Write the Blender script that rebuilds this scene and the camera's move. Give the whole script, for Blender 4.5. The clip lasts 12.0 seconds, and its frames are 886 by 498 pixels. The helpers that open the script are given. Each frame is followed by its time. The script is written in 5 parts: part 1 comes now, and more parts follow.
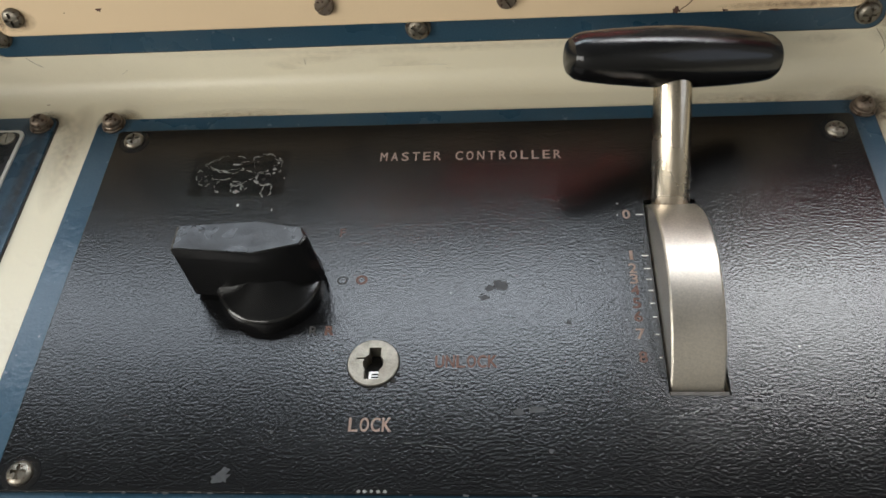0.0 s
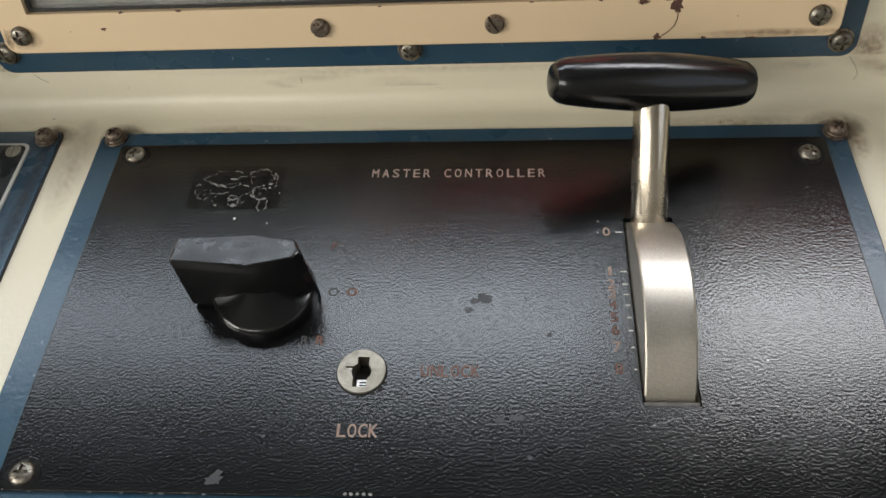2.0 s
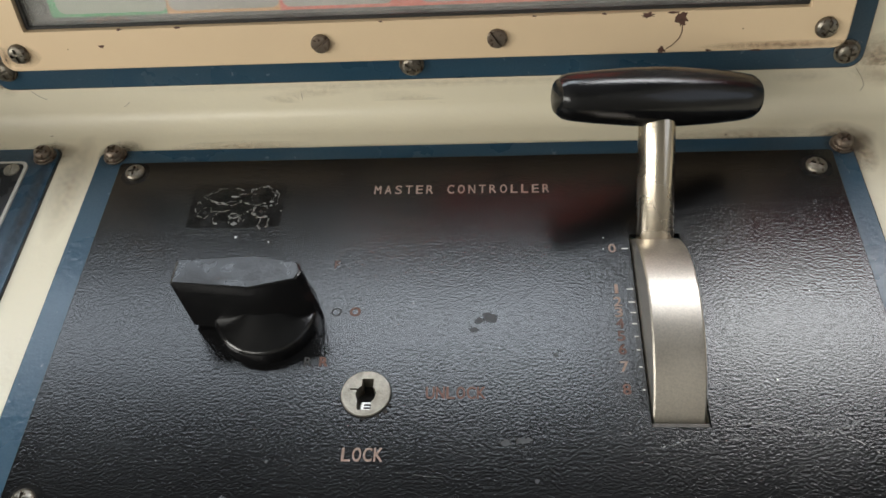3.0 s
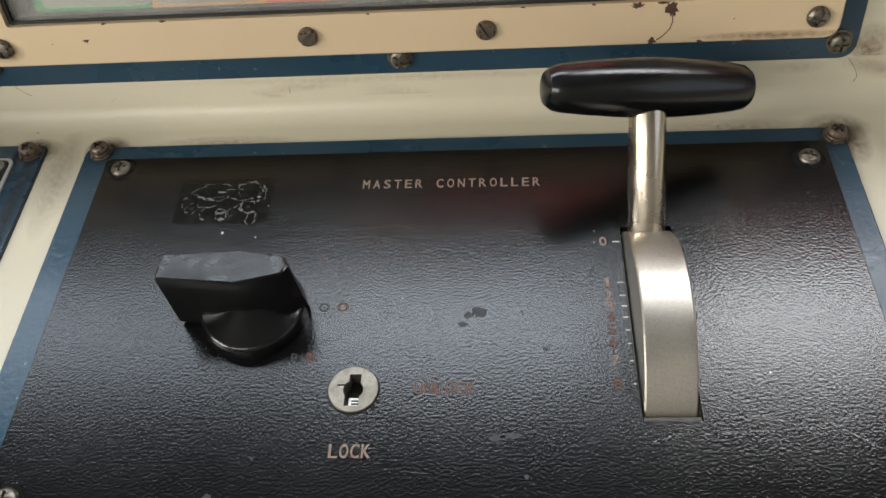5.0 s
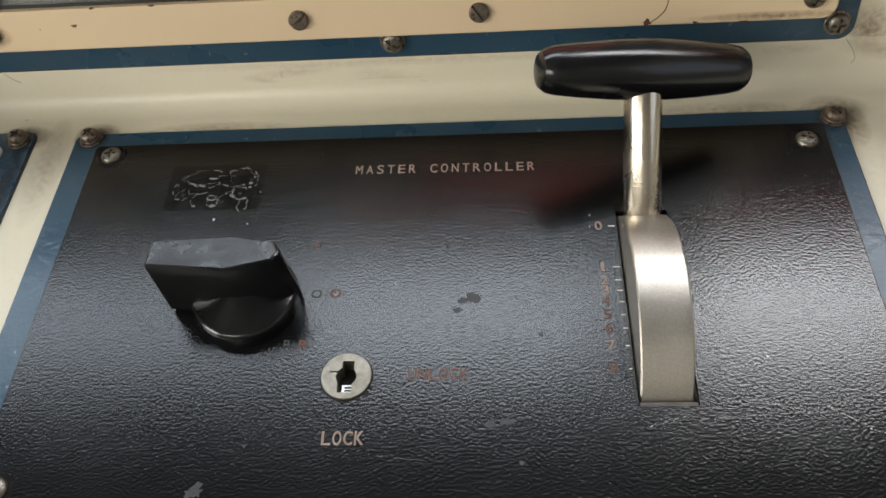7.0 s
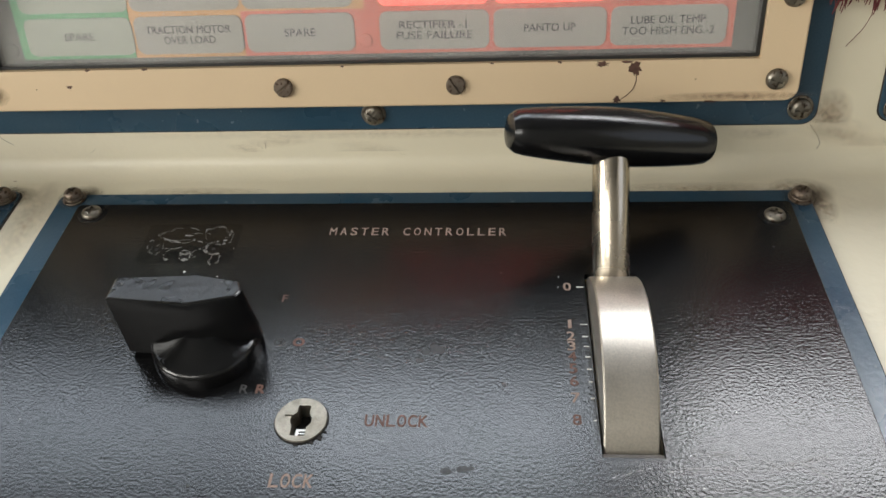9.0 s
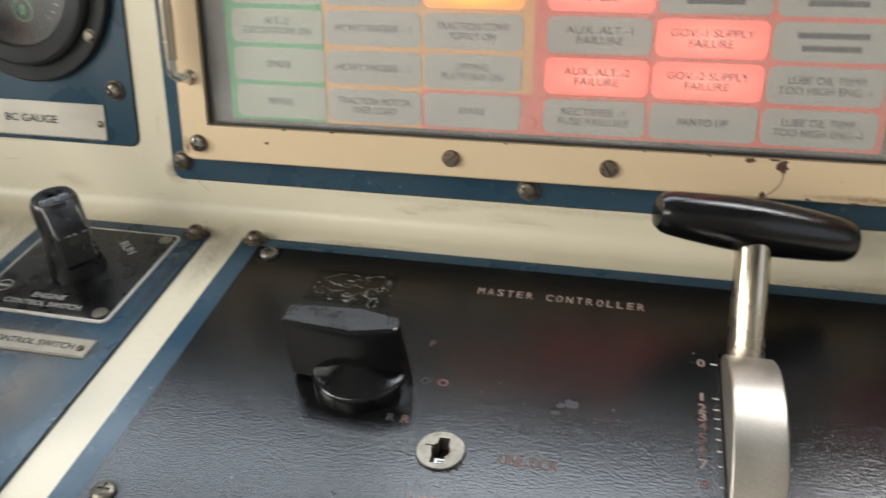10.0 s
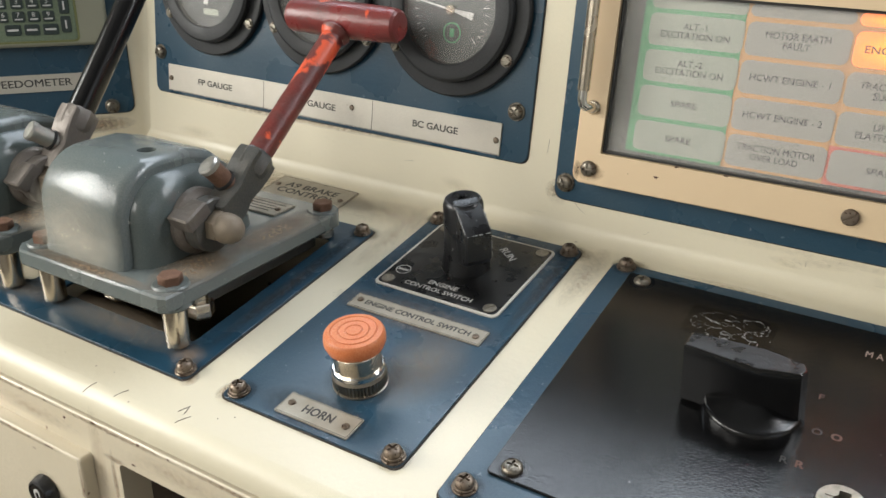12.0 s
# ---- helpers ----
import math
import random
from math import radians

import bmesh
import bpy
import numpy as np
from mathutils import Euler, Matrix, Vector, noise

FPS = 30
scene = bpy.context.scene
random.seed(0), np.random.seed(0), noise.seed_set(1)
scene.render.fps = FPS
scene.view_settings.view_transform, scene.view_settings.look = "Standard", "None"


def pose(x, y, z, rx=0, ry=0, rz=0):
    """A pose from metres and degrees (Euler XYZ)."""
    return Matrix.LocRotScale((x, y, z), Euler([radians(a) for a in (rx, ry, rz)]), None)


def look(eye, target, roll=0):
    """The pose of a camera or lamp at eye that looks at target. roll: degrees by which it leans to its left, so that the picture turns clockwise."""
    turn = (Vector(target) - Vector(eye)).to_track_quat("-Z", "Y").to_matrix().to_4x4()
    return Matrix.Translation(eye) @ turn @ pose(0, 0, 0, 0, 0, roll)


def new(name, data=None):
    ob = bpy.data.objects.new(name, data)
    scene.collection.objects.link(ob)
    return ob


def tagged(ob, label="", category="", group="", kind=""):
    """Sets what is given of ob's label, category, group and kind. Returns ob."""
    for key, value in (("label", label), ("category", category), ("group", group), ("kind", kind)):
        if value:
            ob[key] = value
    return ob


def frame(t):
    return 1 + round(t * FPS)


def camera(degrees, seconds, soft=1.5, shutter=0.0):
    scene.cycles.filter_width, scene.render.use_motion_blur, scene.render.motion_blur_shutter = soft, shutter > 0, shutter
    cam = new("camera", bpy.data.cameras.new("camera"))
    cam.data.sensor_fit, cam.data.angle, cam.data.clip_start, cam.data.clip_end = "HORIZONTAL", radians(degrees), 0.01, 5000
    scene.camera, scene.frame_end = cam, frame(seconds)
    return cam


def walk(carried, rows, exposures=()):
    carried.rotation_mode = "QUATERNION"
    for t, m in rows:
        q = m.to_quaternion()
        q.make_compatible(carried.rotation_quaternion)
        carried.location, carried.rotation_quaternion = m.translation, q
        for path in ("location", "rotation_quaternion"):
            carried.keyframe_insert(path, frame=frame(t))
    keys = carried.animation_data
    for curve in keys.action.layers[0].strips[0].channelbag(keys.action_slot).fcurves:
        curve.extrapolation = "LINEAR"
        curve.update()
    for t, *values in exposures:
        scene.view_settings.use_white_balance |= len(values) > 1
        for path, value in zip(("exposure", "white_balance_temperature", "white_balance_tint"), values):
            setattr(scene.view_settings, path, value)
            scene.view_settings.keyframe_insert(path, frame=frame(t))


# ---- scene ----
cam = camera(56.11, 12.0, shutter=0.25)
SLOPE = 8.3   # the desk top rises away from the driver
DESK = pose(0, 0, 0.80, SLOPE, 0, 0)                       # x right, y ahead, z out of the desk top
LEAN = 6.0    # the upright leans back
PANEL = DESK @ pose(0, 0.0338, 0, -SLOPE, 0, 0) @ pose(0, 0, 0, 90 - LEAN, 0, 0)   # x right, y up, z out of the upright
SIDE = DESK @ pose(-0.5895, 0.0338, -0.004, -SLOPE, 0, 0) @ pose(0, 0, 0, 0, 0, 52) @ pose(0, 0, 0, 90 - LEAN, 0, 0)
# seconds, place over the desk top, yaw, pitch and roll against it
ROWS = [
    (0, 0.2276, -0.3635, 0.3619, 7.54, -53.65, -6.91),
    (0.5, 0.2410, -0.3689, 0.3744, 7.24, -53.72, -6.37),
    (1, 0.2444, -0.3703, 0.3784, 7.18, -53.42, -6.26),
    (1.5, 0.2391, -0.3731, 0.3802, 7.13, -53.29, -6.02),
    (2, 0.2353, -0.3726, 0.3792, 7.24, -53.05, -6.01),
    (2.5, 0.2323, -0.3659, 0.3814, 7.26, -52.95, -6.27),
    (4.5, 0.2362, -0.3592, 0.3750, 7.12, -53.12, -6.64),
    (5, 0.2379, -0.3615, 0.3730, 7.08, -52.85, -6.70),
    (5.5, 0.2392, -0.3606, 0.3746, 7.12, -53.08, -6.84),
    (6, 0.2378, -0.3633, 0.3697, 7.10, -53.06, -6.89),
    (6.5, 0.2390, -0.3619, 0.3666, 7.17, -53.36, -6.98),
    (6.7, 0.2396, -0.3610, 0.3664, 7.13, -53.49, -6.99),
    (8.3, 0.2508, -0.3737, 0.3728, 6.18, -48.66, -6.26),
    (8.5, 0.2547, -0.3819, 0.3611, 6.08, -45.84, -5.96),
    (9, 0.2583, -0.4017, 0.3285, 5.79, -42.67, -4.02),
    (9.5, 0.2647, -0.4201, 0.3240, 6.91, -40.70, -3.52),
    (10, 0.2470, -0.4525, 0.3321, 15.38, -34.61, -3.78),
    (10.5, 0.2222, -0.4872, 0.3399, 23.01, -31.75, -2.99),
    (11, 0.1959, -0.5028, 0.3439, 27.90, -31.11, -3.35),
    (11.5, 0.1652, -0.5151, 0.3486, 31.58, -30.99, -4.83),
    (12, 0.1569, -0.5250, 0.3475, 33.15, -30.84, -3.87),
]
walk(cam, [(t, DESK @ pose(x, y, z, 90 + pitch, 0, yaw) @ pose(0, 0, 0, 0, 0, roll)) for t, x, y, z, yaw, pitch, roll in ROWS],
     [(0.0, -0.16), (6.7, -0.16), (8.5, -0.20), (9.5, -0.04), (12.0, 0.0)])

# ---- world and light ----
world = bpy.data.worlds.new("sky")
scene.world = world
world.use_nodes = True
_sky = world.node_tree.nodes.new("ShaderNodeTexSky")
_sky.sky_type, _sky.sun_disc, _sky.sun_elevation, _sky.sun_rotation = "NISHITA", False, radians(48), radians(20)
_bg = world.node_tree.nodes["Background"]
_bg.inputs["Strength"].default_value = 0.10
world.node_tree.links.new(_sky.outputs[0], _bg.inputs["Color"])


def window_light(name, m, width, height, watts, colour):
    data = bpy.data.lights.new(name, "AREA")
    data.shape, data.size, data.size_y, data.energy, data.color = "RECTANGLE", width, height, watts, colour
    ob = new(name, data)
    ob.matrix_world = m
    return ob


# daylight in the windscreen's and the two side windows' openings
window_light("windscreen_daylight", look((-0.405, 0.152, 1.466), (-0.405, -1.0, 1.466)), 0.68, 0.42, 6.0, (0.82, 0.91, 1.0))
window_light("middle_windscreen_daylight", look((0.172, 0.152, 1.466), (0.172, -1.0, 1.466)), 0.45, 0.42, 6.3, (0.84, 0.92, 1.0))
window_light("right_windscreen_daylight", look((0.665, 0.152, 1.466), (0.665, -1.0, 1.466)), 0.40, 0.42, 8.5, (0.97, 0.98, 1.0))
window_light("left_window_daylight", look((-1.49, -1.10, 1.45), (0.5, -1.10, 1.45)), 1.0, 0.75, 37, (1.0, 0.98, 0.915))
window_light("right_window_daylight", look((1.49, -0.75, 1.45), (-0.5, -0.75, 1.45)), 0.9, 0.75, 1.5, (1.0, 0.98, 0.95))
window_light("rear_window_daylight", look((-0.7, -1.69, 1.64), (-0.5, 0.5, 1.25)), 1.0, 0.48, 13.0, (1.0, 0.965, 0.89))


# ---- materials ----
def surface(name, colour, rough=0.5, metal=0.0, second=None, blotch=12.0, share=0.5, grain=400.0, grain_amount=0.06, bump=0.0, bump_scale=300.0,
            rough_var=0.1, spots=None, spot_scale=60.0, spot_share=0.62, coat=0.0, stretch=None, specular=None):
    """Procedural surface: two scales of colour, uneven gloss, fine relief and optional worn spots. Scales are per metre."""
    m = bpy.data.materials.new(name)
    m.use_nodes = True
    nt = m.node_tree
    N, L = nt.nodes.new, nt.links.new
    bsdf = nt.nodes["Principled BSDF"]
    bsdf.inputs["Metallic"].default_value = metal
    bsdf.inputs["Coat Weight"].default_value = coat
    if specular is not None:
        bsdf.inputs["Specular IOR Level"].default_value = specular
    tc = N("ShaderNodeTexCoord")
    vec = tc.outputs["Object"]
    if stretch:
        mp = N("ShaderNodeMapping")
        mp.inputs["Scale"].default_value = stretch
        L(vec, mp.inputs["Vector"])
        vec = mp.outputs["Vector"]

    def noise_tex(scale, detail=4.0, dist=0.0):
        n = N("ShaderNodeTexNoise")
        n.inputs["Scale"].default_value, n.inputs["Detail"].default_value, n.inputs["Distortion"].default_value = scale, detail, dist
        L(vec, n.inputs["Vector"])
        return n.outputs["Fac"]

    def ramp(fac, lo, hi):
        r = N("ShaderNodeMapRange")
        r.inputs["From Min"].default_value, r.inputs["From Max"].default_value = lo, hi
        L(fac, r.inputs["Value"])
        return r.outputs["Result"]

    def mix(fac, a, b):
        x = N("ShaderNodeMix")
        x.data_type = "RGBA"
        L(fac, x.inputs["Factor"])
        for sock, v in ((x.inputs["A"], a), (x.inputs["B"], b)):
            if isinstance(v, tuple):
                sock.default_value = (*v, 1)
            else:
                L(v, sock)
        return x.outputs["Result"]

    big = noise_tex(blotch, 5.0, 0.0)
    col = mix(ramp(big, share - 0.24, share + 0.28), colour, second or tuple(c * 0.82 for c in colour))
    fine = noise_tex(grain, 3.0)
    col = mix(ramp(fine, 0.35, 0.75), col, mix(ramp(fine, 2, 3), tuple(c * (1 - 3 * grain_amount) for c in colour), (0, 0, 0)))
    if spots:
        sp = noise_tex(spot_scale, 6.0, 0.3)
        mask = ramp(sp, spot_share, spot_share + 0.03)
        col = mix(mask, col, spots)
    L(col, bsdf.inputs["Base Color"])
    rr = N("ShaderNodeMapRange")
    rr.inputs["To Min"].default_value, rr.inputs["To Max"].default_value = max(rough - rough_var, 0.02), min(rough + rough_var, 1)
    rr.inputs["From Min"].default_value, rr.inputs["From Max"].default_value = 0.3, 0.7
    L(big, rr.inputs["Value"])
    L(rr.outputs["Result"], bsdf.inputs["Roughness"])
    if bump:
        b = N("ShaderNodeBump")
        b.inputs["Strength"].default_value, b.inputs["Distance"].default_value = 1.0, bump
        L(noise_tex(bump_scale, 2.0, 0.2), b.inputs["Height"])
        L(b.outputs["Normal"], bsdf.inputs["Normal"])
    return m


def glowing(name, edge, core, strength):
    """A lamp-lit legend: brightest in the middle, over the lamp behind it."""
    m = bpy.data.materials.new(name)
    m.use_nodes = True
    nt = m.node_tree
    N, L = nt.nodes.new, nt.links.new
    bsdf = nt.nodes["Principled BSDF"]
    tc, mp, gr, x = N("ShaderNodeTexCoord"), N("ShaderNodeMapping"), N("ShaderNodeTexGradient"), N("ShaderNodeMix")
    mp.inputs["Location"].default_value = (-1.0, -1.0, 0.0)
    mp.inputs["Scale"].default_value = (2.0, 2.0, 0.0)
    gr.gradient_type = "SPHERICAL"
    x.data_type = "RGBA"
    x.inputs["A"].default_value, x.inputs["B"].default_value = (*edge, 1), (*core, 1)
    L(tc.outputs["Generated"], mp.inputs["Vector"])
    L(mp.outputs["Vector"], gr.inputs["Vector"])
    L(gr.outputs["Fac"], x.inputs["Factor"])
    L(x.outputs["Result"], bsdf.inputs["Emission Color"])
    bsdf.inputs["Emission Strength"].default_value = strength
    bsdf.inputs["Base Color"].default_value = (*edge, 1)
    bsdf.inputs["Roughness"].default_value = 0.5
    return m


CREAM = surface("cream_paint", (0.67, 0.615, 0.475), 0.39, second=(0.61, 0.55, 0.41), blotch=7, grain=900, grain_amount=0.02, bump=0.00025, bump_scale=160,
                spots=(0.30, 0.24, 0.17), spot_scale=130, spot_share=0.765)
CREAM_OLD = surface("worn_cream_paint", (0.64, 0.57, 0.44), 0.42, second=(0.56, 0.49, 0.36), blotch=9, grain=700, grain_amount=0.03, bump=0.0003, bump_scale=150,
                    spots=(0.22, 0.15, 0.10), spot_scale=70, spot_share=0.71)
IVORY = surface("ivory_frame_paint", (0.70, 0.535, 0.345), 0.45, second=(0.64, 0.48, 0.30), blotch=14, grain=900, grain_amount=0.02, bump=0.0002, bump_scale=140,
                spots=(0.16, 0.09, 0.05), spot_scale=90, spot_share=0.765)
BLUE = surface("blue_paint", (0.014, 0.052, 0.090), 0.30, second=(0.033, 0.065, 0.091), blotch=14, grain=900, grain_amount=0.05, bump=0.0002, bump_scale=220,
               spots=(0.10, 0.135, 0.17), spot_scale=200, spot_share=0.69)
BLACK_CRACKLE = surface("black_wrinkle_paint", (0.0045, 0.0046, 0.005), 0.16, second=(0.006, 0.006, 0.006), blotch=10, grain=1500, grain_amount=0.02, bump=0.00014,
                        bump_scale=700, rough_var=0.03, spots=(0.12, 0.12, 0.12), spot_scale=210, spot_share=0.78, stretch=(0.9, 1.0, 1.0), specular=0.42)
BAKELITE = surface("black_bakelite", (0.0045, 0.0045, 0.005), 0.17, second=(0.006, 0.006, 0.006), blotch=30, grain=1200, grain_amount=0.05, bump=0.00008, bump_scale=900)
BLACK_PRINT = surface("black_printed_plate", (0.0055, 0.0055, 0.006), 0.30, second=(0.010, 0.010, 0.010), blotch=60, grain=1200, grain_amount=0.05, bump=0.0001, bump_scale=500, spots=(0.09, 0.085, 0.08), spot_scale=240, spot_share=0.76)
BAKELITE_WORN = surface("worn_black_bakelite", (0.006, 0.006, 0.007), 0.33, second=(0.020, 0.020, 0.021), blotch=70, rough_var=0.16, grain=1400, grain_amount=0.05, bump=0.0003, bump_scale=260,
                        spots=(0.13, 0.13, 0.13), spot_scale=160, spot_share=0.70)
STEEL = surface("satin_steel", (0.70, 0.645, 0.565), 0.40, 1.0, second=(0.63, 0.57, 0.49), blotch=70, share=0.55, grain=900, grain_amount=0.07, bump=0.00005, bump_scale=1100,
                rough_var=0.06, spots=(0.30, 0.24, 0.19), spot_scale=420, spot_share=0.75)
STOP_METAL = surface("tarnished_metal", (0.115, 0.10, 0.085), 0.6, 0.1, second=(0.05, 0.044, 0.038), blotch=160, grain=900, grain_amount=0.10, bump=0.0003, bump_scale=500)
LOCK_METAL = surface("dull_lock_metal", (0.33, 0.30, 0.245), 0.45, 0.8, second=(0.20, 0.175, 0.14), blotch=260, grain=900, grain_amount=0.10, bump=0.00015, bump_scale=700, spots=(0.10, 0.08, 0.06), spot_scale=420, spot_share=0.68)
COLLAR_METAL = surface("dull_nickel", (0.40, 0.36, 0.30), 0.34, 1.0, second=(0.28, 0.245, 0.20), blotch=120, grain=900, grain_amount=0.08, bump=0.0001, bump_scale=700)
NICKEL = surface("worn_nickel", (0.63, 0.56, 0.46), 0.24, 1.0, second=(0.52, 0.44, 0.34), blotch=45, grain=900, grain_amount=0.05, bump=0.00005, bump_scale=700,
                 spots=(0.20, 0.12, 0.07), spot_scale=330, spot_share=0.70)
CHROME = surface("chrome", (0.78, 0.77, 0.75), 0.10, 1.0, second=(0.70, 0.69, 0.66), blotch=50, grain=800, grain_amount=0.03, rough_var=0.05)
BOLT_METAL = surface("dull_bolt_metal", (0.25, 0.205, 0.16), 0.45, 0.8, second=(0.13, 0.085, 0.06), blotch=180, grain=1500, grain_amount=0.10, bump=0.0003, bump_scale=700, spots=(0.06, 0.035, 0.022), spot_scale=400, spot_share=0.59)
SCREW_METAL = surface("screw_metal", (0.26, 0.24, 0.20), 0.42, 0.95, second=(0.17, 0.14, 0.11), blotch=220, grain=1500, grain_amount=0.08, bump=0.0002, bump_scale=800, spots=(0.07, 0.045, 0.03), spot_scale=420, spot_share=0.60)
BRIGHT_SCREW = surface("bright_zinc_screw", (0.55, 0.54, 0.50), 0.38, 0.9, second=(0.38, 0.36, 0.32), blotch=220, grain=1500, grain_amount=0.06, bump=0.0001, bump_scale=800)
PALE_EDGE = surface("pale_plate_border", (0.52, 0.50, 0.45), 0.5, second=(0.42, 0.40, 0.35), blotch=60, grain=900, grain_amount=0.06)
RUST = surface("rusty_steel", (0.20, 0.105, 0.065), 0.7, 0.3, second=(0.11, 0.06, 0.04), blotch=150, grain=900, grain_amount=0.10, bump=0.0005, bump_scale=500)
PLATE_METAL = surface("engraved_nameplate", (0.60, 0.56, 0.49), 0.42, 0.55, second=(0.52, 0.48, 0.41), blotch=30, grain=900, grain_amount=0.05, bump=0.00005, bump_scale=500,
                      spots=(0.3, 0.25, 0.18), spot_scale=300, spot_share=0.74)
PLATE_DIRTY = surface("dirty_engraved_nameplate", (0.42, 0.38, 0.31), 0.45, 0.4, second=(0.30, 0.26, 0.20), blotch=70, grain=900, grain_amount=0.08, bump=0.00008, bump_scale=400,
                      spots=(0.16, 0.12, 0.08), spot_scale=190, spot_share=0.70)
INK = surface("dark_engraving", (0.035, 0.032, 0.03), 0.6, second=(0.06, 0.055, 0.05), blotch=200)
LEGEND_INK = surface("grey_legend_print", (0.058, 0.057, 0.058), 0.6, second=(0.09, 0.088, 0.088), blotch=100)
WHITE_INK = surface("white_print", (0.55, 0.54, 0.52), 0.6, second=(0.45, 0.44, 0.42), blotch=200)
DIRTY_INK = surface("dirty_engraving", (0.32, 0.235, 0.195), 0.7, second=(0.24, 0.15, 0.11), blotch=240, grain=1500, grain_amount=0.15)
RED_INK = surface("faded_red_print", (0.17, 0.080, 0.055), 0.7, second=(0.11, 0.06, 0.05), blotch=300, grain=1500, grain_amount=0.2)
FAINT_INK = surface("faint_engraving", (0.030, 0.030, 0.030), 0.6, second=(0.06, 0.055, 0.05), blotch=300)
ORANGE = surface("orange_plastic", (0.60, 0.15, 0.042), 0.42, second=(0.60, 0.25, 0.12), blotch=50, share=0.46, grain=900, grain_amount=0.04, bump=0.0001, bump_scale=500)
# two copies of one enamel: darker for the shaded shoulder, lighter for lit parts
ENAMEL_SHADED = surface("shaded_grey_green_enamel", (0.085, 0.108, 0.108), 0.22, second=(0.12, 0.128, 0.118), blotch=16, grain=900, grain_amount=0.04, bump=0.00016, bump_scale=330,
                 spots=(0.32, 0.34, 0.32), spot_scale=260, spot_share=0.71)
ENAMEL_LIT_DUSTY = surface("lit_dusty_grey_green_enamel", (0.125, 0.150, 0.150), 0.22, second=(0.165, 0.170, 0.155), blotch=20, grain=900, grain_amount=0.05, bump=0.00018, bump_scale=420,
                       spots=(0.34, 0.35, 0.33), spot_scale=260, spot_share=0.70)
CAST = surface("bare_cast_metal", (0.20, 0.175, 0.15), 0.5, 0.4, second=(0.13, 0.11, 0.10), blotch=60, grain=900, grain_amount=0.10, bump=0.0008, bump_scale=220)
BRASS_DULL = surface("dull_brass", (0.27, 0.22, 0.165), 0.55, 0.25, second=(0.18, 0.14, 0.10), blotch=90, grain=900, grain_amount=0.06, bump=0.0003, bump_scale=260)
DARK_CAST_AND_SHADE = surface("dark_cast_metal_and_shade", (0.085, 0.088, 0.084), 0.4, 0.3, second=(0.12, 0.105, 0.085), blotch=45, grain=900, grain_amount=0.08, bump=0.0005, bump_scale=220)
RED_WORN = surface("worn_red_paint", (0.185, 0.030, 0.024), 0.38, second=(0.075, 0.045, 0.038), blotch=75, share=0.50, grain=700, grain_amount=0.12, bump=0.0004, bump_scale=260,
                   spots=(0.62, 0.09, 0.035), spot_scale=34, spot_share=0.535)
RED_GRIP = surface("rubbed_red_grip_paint", (0.23, 0.032, 0.030), 0.32, second=(0.085, 0.046, 0.040), blotch=48, share=0.52, grain=700, grain_amount=0.10, bump=0.0004, bump_scale=240,
                   spots=(0.58, 0.085, 0.035), spot_scale=45, spot_share=0.60)
DARK = surface("dark_void", (0.012, 0.011, 0.010), 0.8, second=(0.02, 0.018, 0.016), blotch=30)
RUBBER = surface("dark_gauge_metal", (0.020, 0.021, 0.023), 0.5, second=(0.032, 0.033, 0.034), blotch=30, grain=900, grain_amount=0.06, bump=0.0001, bump_scale=500, specular=0.3)
DIAL = surface("dark_dial_face", (0.030, 0.037, 0.040), 0.5, second=(0.075, 0.08, 0.078), blotch=22, share=0.52, grain=700, grain_amount=0.05)
GREY_BORDER = surface("grey_window_border", (0.085, 0.088, 0.085), 0.5, second=(0.12, 0.12, 0.11), blotch=25, grain=700, grain_amount=0.05)
GASKET = surface("black_gasket", (0.012, 0.012, 0.012), 0.6, second=(0.03, 0.028, 0.026), blotch=60)
SHEET_GREEN = surface("green_legend_film", (0.085, 0.30, 0.14), 0.5, second=(0.11, 0.34, 0.175), blotch=25)
SHEET_ORANGE = surface("orange_legend_film", (0.56, 0.30, 0.12), 0.5, second=(0.60, 0.34, 0.16), blotch=25)
SHEET_RED = surface("red_legend_film", (0.58, 0.15, 0.11), 0.5, second=(0.62, 0.18, 0.13), blotch=25)
CELL = surface("frosted_legend_window", (0.30, 0.29, 0.262), 0.55, second=(0.335, 0.322, 0.288), blotch=30, grain=700, grain_amount=0.02)
CELL_GREEN = surface("pale_green_legend_window", (0.295, 0.315, 0.265), 0.55, second=(0.33, 0.35, 0.29), blotch=30, grain=700, grain_amount=0.02)
LIT_RED = glowing("lit_red_window", (0.95, 0.13, 0.10), (1.0, 0.34, 0.24), 1.25)
LIT_AMBER = glowing("lit_amber_window", (1.0, 0.22, 0.05), (1.0, 0.62, 0.02), 1.4)
RED_CLOTH = surface("red_cloth", (0.50, 0.06, 0.06), 0.85, second=(0.40, 0.05, 0.05), blotch=40, grain=1200, grain_amount=0.08, bump=0.0005, bump_scale=900)
FRINGE = surface("dark_red_fringe", (0.15, 0.03, 0.03), 0.9, second=(0.09, 0.025, 0.025), blotch=200)
BEIGE_BOX = surface("beige_instrument_case", (0.245, 0.24, 0.18), 0.45, second=(0.21, 0.205, 0.15), blotch=14, grain=700, grain_amount=0.03)
KEYPAD_GREEN = surface("green_keypad_film", (0.125, 0.165, 0.105), 0.5, second=(0.15, 0.185, 0.12), blotch=20)
KEY_DARK = surface("dark_green_key", (0.018, 0.030, 0.027), 0.5, second=(0.026, 0.04, 0.035), blotch=60)
